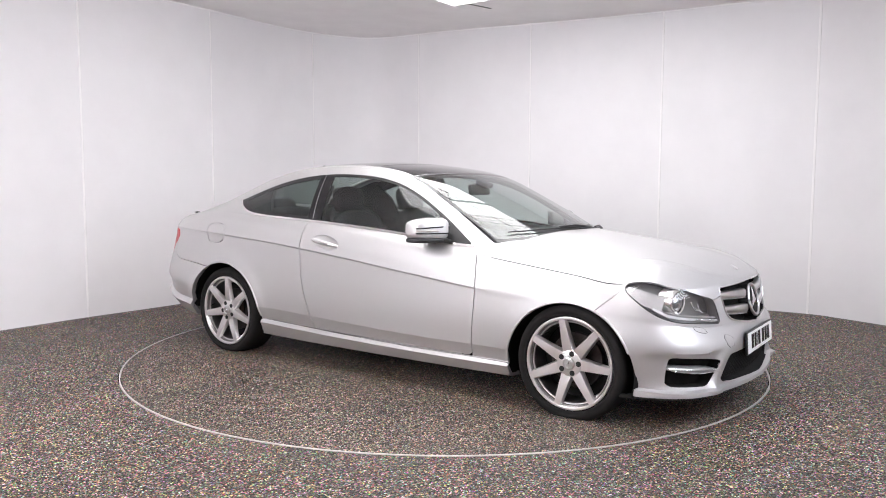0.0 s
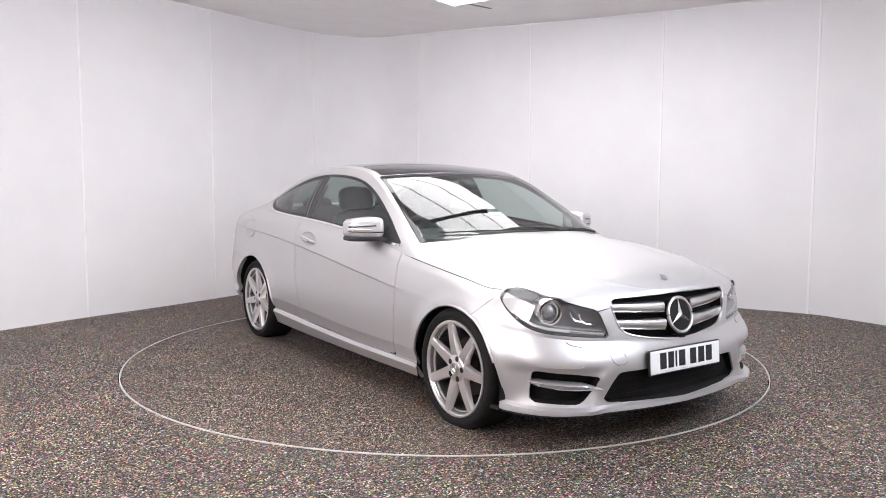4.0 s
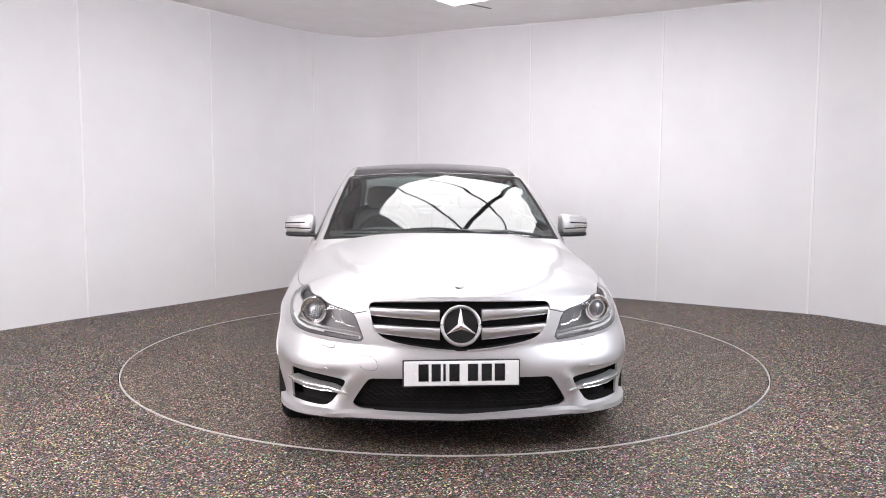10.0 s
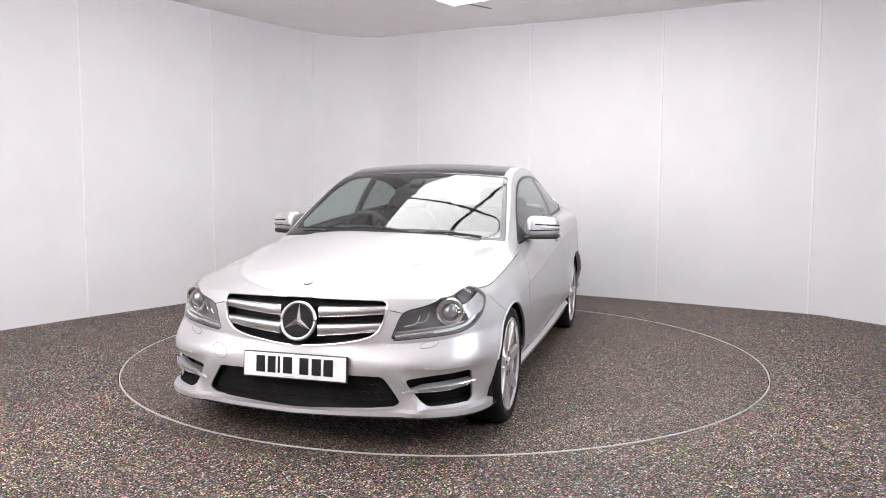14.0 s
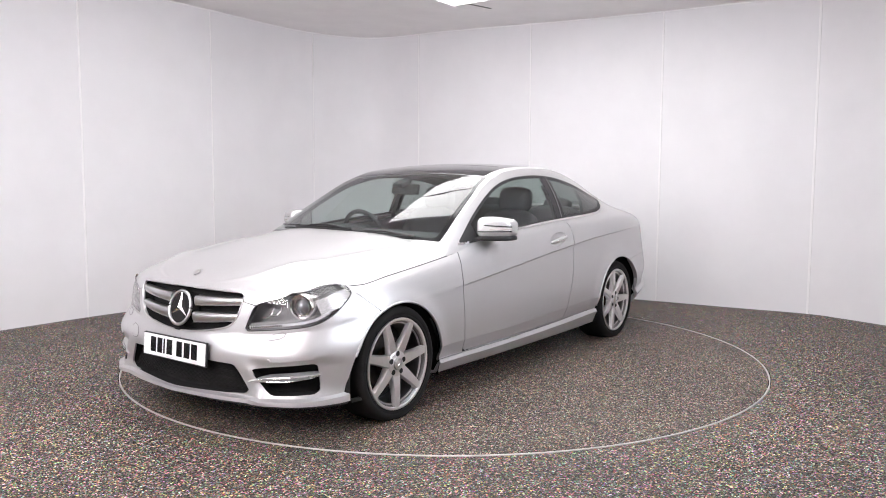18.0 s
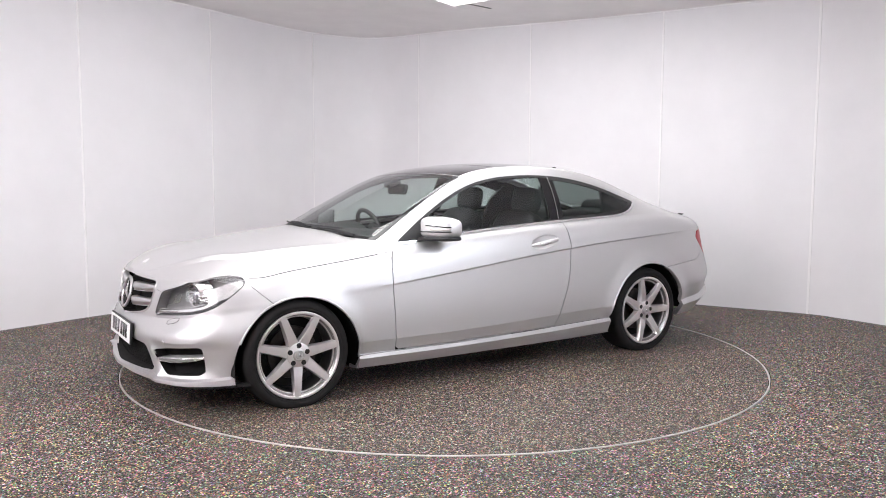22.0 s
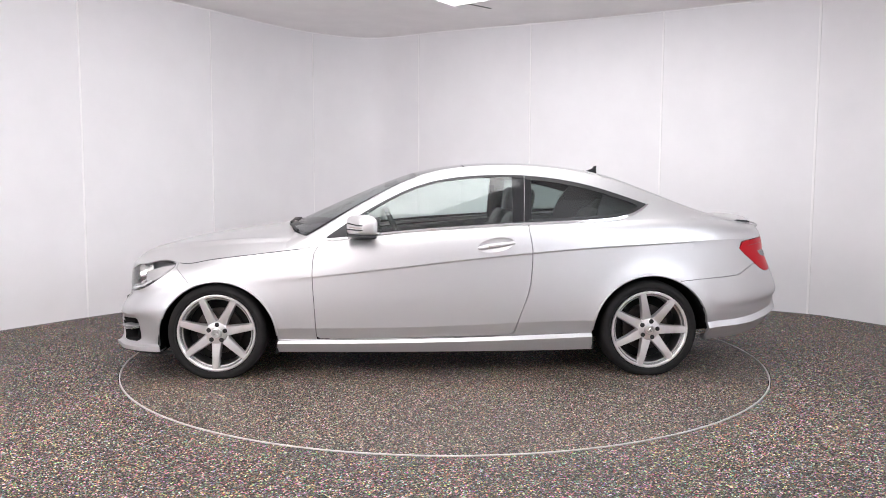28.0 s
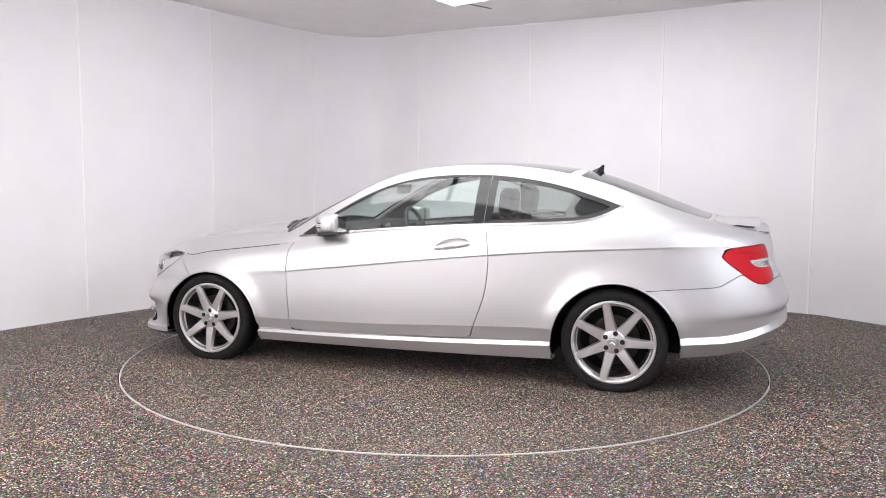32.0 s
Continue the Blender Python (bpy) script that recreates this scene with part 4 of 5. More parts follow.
def blade(points, tops, thick, name, material, parent, label=""):
    """A slat between two lines (lower and upper points), with a rounded front and thickness behind."""
    v, f = [], []
    for lo, hi in zip(points, tops):
        mid = (lo + hi) / 2
        fwd = Vector((1, 0, 0))
        for w, d in ((0, -.02), (0, 0), (.12, .35), (.4, .8), (.75, 1), (.95, .7), (1, 0), (1, -.02)):
            v.append(lo + (hi - lo) * w + fwd * (thick * d if d > 0 else d))
    m = 8
    for i in range(len(points) - 1):
        for j in range(m - 1):
            f.append((i * m + j, (i + 1) * m + j, (i + 1) * m + j + 1, i * m + j + 1))
    f += [tuple(range(m)), tuple((len(points) - 1) * m + j for j in range(m))[::-1]]
    return part(name, mesh(name, v, f, material, sharp=50), None, parent, label)


GREY = varied(material("lamp_grey", (.24, .235, .24), .38, .3), 10, .2, .05)
LED = varied(material("led_strip", (.78, .78, .80), .2, .3), 30, .05)
BULB = material("projector_lens", (.30, .30, .32), .16, .6, Coat_Weight=1.0)
CLEAR = varied(material("clear_reflector", (.62, .61, .61), .25, .5), 60, .15)


def build_front():
    g = part("grille", bowl_mesh("grille", BODY["grille"], .07, DARK, "LR"), None, CAR, "black grille with two satin silver slats and round emblem")
    # two slats, each in halves that dip toward the emblem
    for s in (1, -1):
        for (y1, z1, h1), (y0, z0, h0) in (((.426, .658, .036), (.097, .642, .050)), ((.402, .579, .038), (.097, .558, .054))):
            lo, hi = [], []
            for k in range(9):
                t = k / 8
                y, zc, h = y0 + (y1 - y0) * t, z0 + (z1 - z0) * t, h0 + (h1 - h0) * t
                for lst, z in ((lo, zc - h / 2), (hi, zc + h / 2)):
                    q, _ = surf(arc(2.1, y), z, -.020)
                    lst.append(Vector((q.x, s * y, z)))
            blade(lo, hi, .014, "slat", SATIN, g)
            v, f = tube([p + Vector((.004, 0, 0)) for p in lo], .0018, 6)
            part("slat_edge", mesh("slat_edge", v, f, CHROME), None, g)
    # surround
    for s in (1, -1):
        pts = [surf(max(a, 1e-4), z, .001)[0] for a, z in GRILLE_POLY if a > -.03]
        pts = [Vector((p.x, max(p.y, 0) * s, p.z)) for p in pts]
        v, f = tube(pts, .0045, 6)
        part("surround", mesh("surround", v, f, SATIN), None, g)
    # emblem: black dish, bright ring, three arms
    c = Vector((2.098, 0, .596))
    tilt = pose(c.x, 0, c.z, 0, -14, 0)
    e = part("emblem", mesh("emblem", *[x for x in lathe_x([(0, .006), (.05, .005), (.082, .002), (.090, -.006), (.092, -.05)])], DARK), None, g, "black round dish with bright ring and three-armed shape")
    e.matrix_basis = tilt
    ring = [(0.004, .0865 * math.cos(2 * math.pi * i / 64), .0865 * math.sin(2 * math.pi * i / 64)) for i in range(64)]
    v, f = tube(ring, .0085, 10, True)
    part("ring", mesh("ring", v, f, SATIN), None, g).matrix_basis = tilt
    for k in range(3):
        a = math.radians(90 + 120 * k)
        d, n = Vector((0, math.cos(a), math.sin(a))), Vector((0, -math.sin(a), math.cos(a)))
        v = [d * .082 + Vector((.008, 0, 0)), n * .0135 + d * .008 + Vector((.007, 0, 0)), Vector((.019, 0, 0)), -n * .0135 + d * .008 + Vector((.007, 0, 0)), Vector((.004, 0, 0)), d * .082 + Vector((.004, 0, 0))]
        part("arm", mesh("arm", v, [(0, 1, 2), (0, 2, 3), (1, 0, 5, 4), (0, 3, 4, 5)], CHROME, smooth=False), None, g).matrix_basis = tilt
    # small flat badge on the bonnet
    bm = bmesh.new()
    cyl(bm, .024, .022, .004, pose(1.992, 0, .7725, 0, 32, 0), 28)
    b = part("bonnet_badge", shaded(bm), SATIN, CAR)
    # lower intake with a lattice
    k = part("lower_intake", bowl_mesh("lower_intake", BODY["intake"], .055, DARK, "LR"), None, CAR, "black lower intake with diamond mesh")
    v, f = [], []
    for d in (1, -1):
        for i in range(-30, 31):
            y0 = i * .036
            pts = []
            for j in range(13):
                z = .195 + .18 * j / 12
                y = y0 + d * (z - .28) * 1.55
                edge = .40 + (.36 - z) * .68
                if abs(y) < edge - .004 and .214 < z < .362:
                    p, _ = surf(arc(2.1, abs(y)), z, -.030)
                    pts.append(Vector((p.x, y, z)))
            if len(pts) > 1:
                vv, ff = tube(pts, .0024, 5)
                f += [tuple(x + len(v) for x in q) for q in ff]
                v += vv
    tagged(part("mesh_grille", mesh("mesh_grille", v, f, DARK), None, k), kind="stuff")
    for z in (.235, .27, .305, .335):
        pts = []
        for j in range(25):
            y = (-1 + 2 * j / 24) * (.36 + (.36 - z) * .5)
            p, _ = surf(arc(2.1, abs(y)), z, -.042)
            pts.append(Vector((p.x, y, z)))
        vv, ff = tube(pts, .0045, 6)
        part("cooling_bar", mesh("cooling_bar", vv, ff, DARK), None, k)
    # number plate
    p = part("number_plate", box(bmesh.new(), (.008, .524, .113), Matrix(), .004), PLATE, CAR, "white number plate with black characters as bars")
    p.matrix_basis = pose(2.146, 0, .388, 0, -4, 0)
    bm = bmesh.new()
    box(bm, (.014, .536, .124), Matrix.Translation((-.006, 0, 0)), .005)
    part("plate_holder", bm, BLACK, p)
    for y, w in ((-.173, .046), (-.116, .041), (-.078, .011), (-.033, .046), (.051, .046), (.114, .047), (.174, .047)):
        bm = bmesh.new()
        box(bm, (.002, w, .078), Matrix.Translation((.0045, y, .004)), 0)
        part("character_bar", bm, GLOSS, p)
    bm = bmesh.new()
    box(bm, (.002, .10, .004), Matrix.Translation((.0045, -.005, -.048)), 0)
    part("legend_bar", bm, SHADOW, p)
    for y in (-.208, .208):
        bm = bmesh.new()
        cyl(bm, .006, .005, .004, Matrix.Translation((.005, y, 0)) @ pose(0, 0, 0, 0, 90, 0), 14)
        part("screw_cap", shaded(bm), TRIM, p)
    for side in ("L", "R"):
        sg = 1 if side == "L" else -1
        # fog recess with a silver fin and a light strip
        fog = part("fog_recess", bowl_mesh("fog_recess", BODY["fog"], .075, DARK, side, (-.85, -.5, 0)), None, CAR, "black bumper recess with silver fin and light strip")
        a0, a1 = .518, .905
        line = [(a0, .287, .003), (a0 + .03, .291, .012), (a0 + .09, .297, .026), (a0 + .18, .304, .030), (a0 + .27, .312, .027), (a1 - .05, .320, .018), (a1 - .02, .323, .010)]
        lo = flip([surf(a, z - h * .58, -.003)[0] for a, z, h in line], side)
        hi = flip([surf(a, z + h * .58, -.003)[0] for a, z, h in line], side)
        v, f = [], []
        for (a, z, h), l, u in zip(line, lo, hi):
            n = surf(a, z)[1]
            n = Vector((n.x, n.y * sg, n.z))
            for w, d in ((0, -.03), (0, 0), (.10, .012), (.5, .015), (.9, .013), (1, 0), (1, -.03)):
                v.append(l + (u - l) * w + n * d)
        m = 7
        for i in range(len(line) - 1):
            for j in range(m - 1):
                q = (i * m + j, (i + 1) * m + j, (i + 1) * m + j + 1, i * m + j + 1)
                f.append(q if side == "L" else q[::-1])
        part("fin", mesh("fin", v, f, PAINT, sharp=45), None, fog)
        strip = [(.580, .297), (.66, .301), (.74, .306), (.83, .316)]
        pts, nr = surf_path(strip, .0135, 4)
        v, f = ribbon(flip(pts, side), [Vector((n.x, n.y * sg, n.z)) for n in nr], .013, .004)
        part("light_strip", mesh("light_strip", v, f, GREY), None, fog)
        loop = [(.566, .296), (.60, .3055), (.66, .3105), (.74, .3155), (.82, .3225), (.885, .327), (.84, .311), (.74, .2965), (.66, .2915), (.60, .2900)]
        v, f = tube(flip([surf(a, z, .0155)[0] for a, z in loop], side), .0026, 6, True)
        part("strip_bezel", mesh("strip_bezel", v, f, CHROME), None, fog, "chrome outline of the light strip")
        # headlamp
        lamp = part("headlamp", bowl_mesh("headlamp", BODY["lamp"], .085, GREY, side, (-.8, -.6, 0)), None, CAR, "clear headlamp with projector ring and light strip")
        part("lens", skin_mesh("lens", BODY["lamp"], LENS, side, 0), None, lamp, "clear lamp cover").visible_shadow = False
        face = Matrix.Translation((1.888, .682 * sg, .641)) @ pose(0, 0, 0, 0, 4, 14 * sg) @ Matrix.Scale(1.1, 4)
        part("projector_ring", mesh("projector_ring", *lathe_x([(.034, -.004), (.036, .006), (.041, .006), (.043, -.006), (.048, -.006), (.050, .012), (.057, .014), (.060, .006), (.061, -.03), (.061, -.06)]), CHROME), None, lamp).matrix_basis = face
        part("projector_lens", mesh("projector_lens", *lathe_x([(0, .020), (.014, .017), (.026, .008), (.035, -.006)]), BULB), None, lamp).matrix_basis = face
        # two hook-shaped reflectors between the projector and the grille
        for da, dz in ((0, 0), (.052, .014)):
            hook, _ = surf_path([(.520 + da, .580 + dz), (.572 + da, .588 + dz), (.592 + da, .606 + dz), (.602 + da, .634 + dz)], -.040, 4)
            v, f = tube(flip(hook, side), .0036, 6)
            part("turn_reflector", mesh("turn_reflector", v, f, CHROME), None, lamp)
        # pale ledge over the light strip
        ledge, nr = surf_path([(.482, .552), (.58, .563), (.68, .573), (.80, .586), (.88, .602)], -.026, 5)
        v, f = ribbon(flip(ledge, side), [Vector((n.x, n.y * sg, n.z)) for n in nr], .006, .010)
        part("lamp_ledge", mesh("lamp_ledge", v, f, CLEAR), None, lamp)
        strip = [(.478, .535), (.58, .546), (.68, .556), (.80, .569), (.88, .584), (.96, .618)]
        pts, nr = surf_path(strip, -.014, 5)
        v, f = ribbon(flip(pts, side), [Vector((n.x, n.y * sg, n.z)) for n in nr], .013, .005)
        part("led_strip", mesh("led_strip", v, f, LED), None, lamp)
        for i in range(1, 16):
            q, n = surf(*[strip[0][j] + (strip[2][j] - strip[0][j]) * i / 16 for j in (0, 1)], -.008)
            bm = bmesh.new()
            box(bm, (.004, .010, .010), Matrix.Translation((q.x, q.y * sg, q.z)), .001, 1)
            part("led_cell", bm, CHROME, lamp)
        # side reflector
        pts, nr = surf_path([(arc(1.88, .81), .640), (arc(1.80, .84), .663), (arc(1.72, .86), .685), (arc(1.66, .87), .702)], -.022, 5)
        v, f = ribbon(flip(pts, side), [Vector((n.x, n.y * sg, n.z)) for n in nr], .075, .006)
        part("side_reflector", mesh("side_reflector", v, f, CLEAR), None, lamp)
        # gasket round the lamp
        pts = flip([surf(a, min(z, Z_TOP_AT(a) - .004), -.003)[0] for a, z in LAMP_POLY], side)
        v, f = tube(pts, .0025, 6, True)
        part("gasket", mesh("gasket", v, f, BLACK), None, lamp)
        # washer cover, parking sensor
        poly = smooth_poly([(.607, .506), (.704, .526), (.690, .497), (.598, .480)], 1)
        c, _ = BODY["bumper"].split(lambda d: signed(d[:, 3], d[:, 2], poly))
        part("washer_cover", skin_mesh("washer_cover", offset_skin(c, .0022), PAINT, side, .004), None, CAR)
        v, f = tube(flip([surf(a, z, .0012)[0] for a, z in poly], side), .0015, 5, True)
        part("washer_joint", mesh("washer_joint", v, f, JOINT), None, CAR)
        q, n = surf(.629, .393, .0012)
        bm = bmesh.new()
        cyl(bm, .010, .009, .006, Matrix.Translation(q) @ n.to_track_quat("Z", "Y").to_matrix().to_4x4(), 18)
        ob = part("parking_sensor", shaded(bm), PAINT, CAR)
        if side == "R":
            ob.data.transform(Matrix.Diagonal((1, -1, 1, 1)))
            ob.data.flip_normals()
    poly = smooth_poly([(.485, .464), (.395, .452), (.376, .397), (.452, .393)], 1)
    c, _ = BODY["bumper"].split(lambda d: signed(d[:, 3], d[:, 2], poly))
    v, f = tube(flip([surf(a, z, .0012)[0] for a, z in poly], "R"), .0015, 5, True)
    part("tow_joint", mesh("tow_joint", v, f, JOINT), None, CAR)
    part("tow_cover", skin_mesh("tow_cover", offset_skin(c, .0022), PAINT, "R", .004), None, CAR)


def Z_TOP_AT(a):
    u = np.interp(a, ARC, ULINE)
    return float(Z_TOP(u)) - .004


def lathe_x(profile, n=40):
    v, f = lathe(profile, n)
    return [(y, x, z) for x, y, z in v], [q[::-1] for q in f]


build_front()


def build_arch_lips():
    """Rolled painted edges round the wheel openings."""
    for (cx, cz, cr), t0, t1 in ((ARCH_F, 22, 176), (ARCH_R, 4, 152)):
        for side in ("L", "R"):
            pts = []
            for t in np.radians(np.linspace(t0, t1, 60)):
                x, z = cx + (cr - .001) * math.cos(t), cz + (cr - .001) * math.sin(t)
                pts.append(surf(arc(x, .88), z, -.001)[0])
            v, f = tube(flip(pts, side), .0065, 8)
            part("arch_lip", mesh("arch_lip", v, f, PAINT, sharp=60), None, CAR)


build_arch_lips()


def build_splitter():
    """Black lower edge under the painted bumper lip."""
    v, f = [], []
    us = np.linspace(0, 4.9, 50)
    for sgn in (1, -1):
        b = len(v)
        for u in us:
            a = np.interp(u, ULINE, ARC)
            p = PLAN(u)
            t = PLAN(u + 1e-3) - PLAN(max(u - 1e-3, 0))
            n = np.array([t[1], -t[0]]) / np.linalg.norm(t)
            z = float(Z_LIP(u))
            for o, dz in ((.022, .004), (.010, -.001), (.013, -.017), (.14, -.022)):
                v.append((p[0] - n[0] * o, (p[1] - n[1] * o) * sgn, z + dz))
        for i in range(len(us) - 1):
            for j in range(3):
                f.append((b + i * 4 + j, b + i * 4 + j + 1, b + (i + 1) * 4 + j + 1, b + (i + 1) * 4 + j))
    part("splitter", mesh("splitter", v, f, BLACK), None, CAR, "black lower edge of the front bumper")


build_splitter()


def superbox(size, e=.45, n=28, m=18):
    """A box with generously rounded sides."""
    v, f = [], []
    pw = lambda c: math.copysign(abs(c) ** e, c)
    for j in range(m + 1):
        b = -math.pi / 2 + math.pi * j / m
        for i in range(n):
            a = 2 * math.pi * i / n
            v.append([size[0] / 2 * pw(math.cos(b)) * pw(math.cos(a)), size[1] / 2 * pw(math.cos(b)) * pw(math.sin(a)), size[2] / 2 * pw(math.sin(b))])
    for j in range(m):
        for i in range(n):
            f.append((j * n + i, j * n + (i + 1) % n, (j + 1) * n + (i + 1) % n, (j + 1) * n + i))
    return v, f


def build_mirrors():
    for s in (1, -1):
        v, f = superbox((.155, .225, .128), .5)
        for p in v:
            k = p[1] / .225 + .5
            p[0] = p[0] * (1.08 - .42 * k) - .055 * k
            p[2] = p[2] * (1 - .14 * k) + (.012 * (1 - k) if p[2] > 0 else 0)
            p[0] = max(p[0], -.07 - .045 * k)
            p[1] *= s
        if s < 0:
            f = [q[::-1] for q in f]
        casing = part("wing_mirror", mesh("wing_mirror", v, f, PAINT), None, CAR, "silver door mirror with black foot and indicator strip")
        casing.matrix_basis = pose(.492, .902 * s, .968) @ Matrix.Diagonal((1.2, .88, 1.0, 1))
        w, g = superbox((.150, .222, .034), .5)
        for p in w:
            k = p[1] / .222 + .5
            p[0] = p[0] * (1.06 - .38 * k) - .055 * k
            p[1] *= s
        part("lower_shell", mesh("lower_shell", w, g if s > 0 else [q[::-1] for q in g], BLACK), None, casing).matrix_basis = pose(.002, 0, -.060)
        bm = bmesh.new()
        box(bm, (.012, .185, .105), pose(-.088, 0, .004, 0, 0, -11 * s), .01)
        part("mirror_glass", bm, MIRROR, casing)
        # two dark slots with an indicator between them
        def face(k, z):
            y = (k - .5) * .225
            cb = math.sqrt(max(1 - abs(2 * z / .128) ** 4, 0)) ** .5
            sa = min(abs(2 * y / .225) / cb, 1) ** 2
            x = .0775 * cb * math.sqrt(max(1 - sa * sa, 0)) ** .5
            return (x * (1.08 - .42 * k) - .055 * k, y * s, z * (1 - .14 * k) + (.012 * (1 - k) if z > 0 else 0))
        for z, k0 in ((.012, .30), (-.020, .10)):
            vv, ff = tube([face(k0 + (.985 - k0) * i / 17, z) for i in range(18)], .0042, 6)
            part("slot", mesh("slot", vv, ff, GLOSS), None, casing)
        vv, ff = tube([face(.45 + .53 * i / 11, -.005) for i in range(12)], .0055, 6)
        part("indicator", mesh("indicator", vv, ff, AMBER), None, casing)
        bm = bmesh.new()
        box(bm, (.070, .10, .020), pose(.030, -.100 * s, -.064, 8 * s, 0, 0), .008)
        part("foot", shaded(bm), BLACK, casing)


build_mirrors()


def build_handles():
    poly = [(-.380 + .116 * math.cos(t), .850 + .045 * math.sin(t) - .14 * .116 * math.cos(t)) for t in np.linspace(0, 2 * math.pi, 40, endpoint=False)]
    for side in ("L", "R"):
        s = 1 if side == "L" else -1
        cup, door = BODY["door"].split(lambda d: np.maximum(signed(d[:, 0], d[:, 2], poly), np.where(d[:, 1] > .5, -1, 1)))
        ob = part("door", skin_mesh("door", door, PAINT, side, .016, sharp=13), None, CAR)
        low = offset_skin(cup, 0)
        r = ((low.D[:, 0] + .380) / .116) ** 2 + ((low.D[:, 2] - .850 + .14 * (low.D[:, 0] + .380)) / .045) ** 2
        low.D[:, 1] -= .021 * np.clip(1 - r, 0, 1) ** .6
        part("handle_cup", skin_mesh("handle_cup", low, PAINT, side, 0), None, ob)
        pts, rad = [], []
        for i in range(13):
            t = i / 12
            x = -.265 - .232 * t
            z = .830 + .034 * t
            y = .872 + .020 * math.sin(math.pi * min(max(t, 0), 1)) ** .6
            pts.append((x, y * s, z))
            rad.append(.006 + .010 * math.sin(math.pi * t) ** .5)
        v, f = tube(pts, rad, 12)
        v = [(p[0], (.884 * s + (p[1] - .884 * s) * .8), p[2]) for p in v]
        part("door_handle", mesh("door_handle", v, f, PAINT, sharp=60), None, ob, "silver pull handle")
        bm = bmesh.new()
        box(bm, (.085, .006, .014), pose(-.365, .9005 * s, .843, 0, 8, 0), .003)
        part("handle_insert", bm, CHROME, ob, "bright handle insert")


build_handles()


SIDE = canopy_side()


def side_at(x, z, off=0.0):
    """A point on the canopy's side at given x and z."""
    d = (SIDE.D[:, 0] - x) ** 2 + (SIDE.D[:, 2] - z) ** 2
    i = np.argsort(d)[:6]
    w = 1 / (d[i] + 1e-6)
    return Vector((x, float((SIDE.D[i, 1] * w).sum() / w.sum()) + off, z))


def build_side_trim():
    """Bright moulding along the foot of the side windows and round the quarter window's tip."""
    foot = spline([(0, .725, .877), (1, .60, .885), (2, .26, .924), (3, -.10, .953), (4, -.47, .976), (5, -.83, .992), (6, -1.06, 1.004), (6.6, -1.17, 1.014), (7.2, -1.27, 1.037), (7.7, -1.345, 1.069), (8.2, -1.412, 1.105)])
    for s in (1, -1):
        pts, nr = [], []
        for k in np.linspace(0, 8.2, 90):
            x, z = foot(k)
            p = side_at(x, z + .001, .001)
            pts.append(Vector((p.x, p.y * s, p.z)))
            nr.append(Vector((0, s, .35)))
        v, f = ribbon(pts, nr, .0135, .005)
        part("window_moulding", mesh("window_moulding", v, f, CHROME), None, CAR, "satin bright strip below the side windows")


build_side_trim()


def build_pillar_lines():
    for s in (1, -1):
        for x0, x1, z0, z1 in ((-.566, -.587, .985, 1.292),):
            pts = [side_at(x0 + (x1 - x0) * t, z0 + (z1 - z0) * t, .003) for t in np.linspace(0, 1, 10)]
            pts = [Vector((p.x, p.y * s, p.z)) for p in pts]
            v, f = tube(pts, .002, 6)
            part("pillar_strip", mesh("pillar_strip", v, f, GREY), None, CAR)


build_pillar_lines()


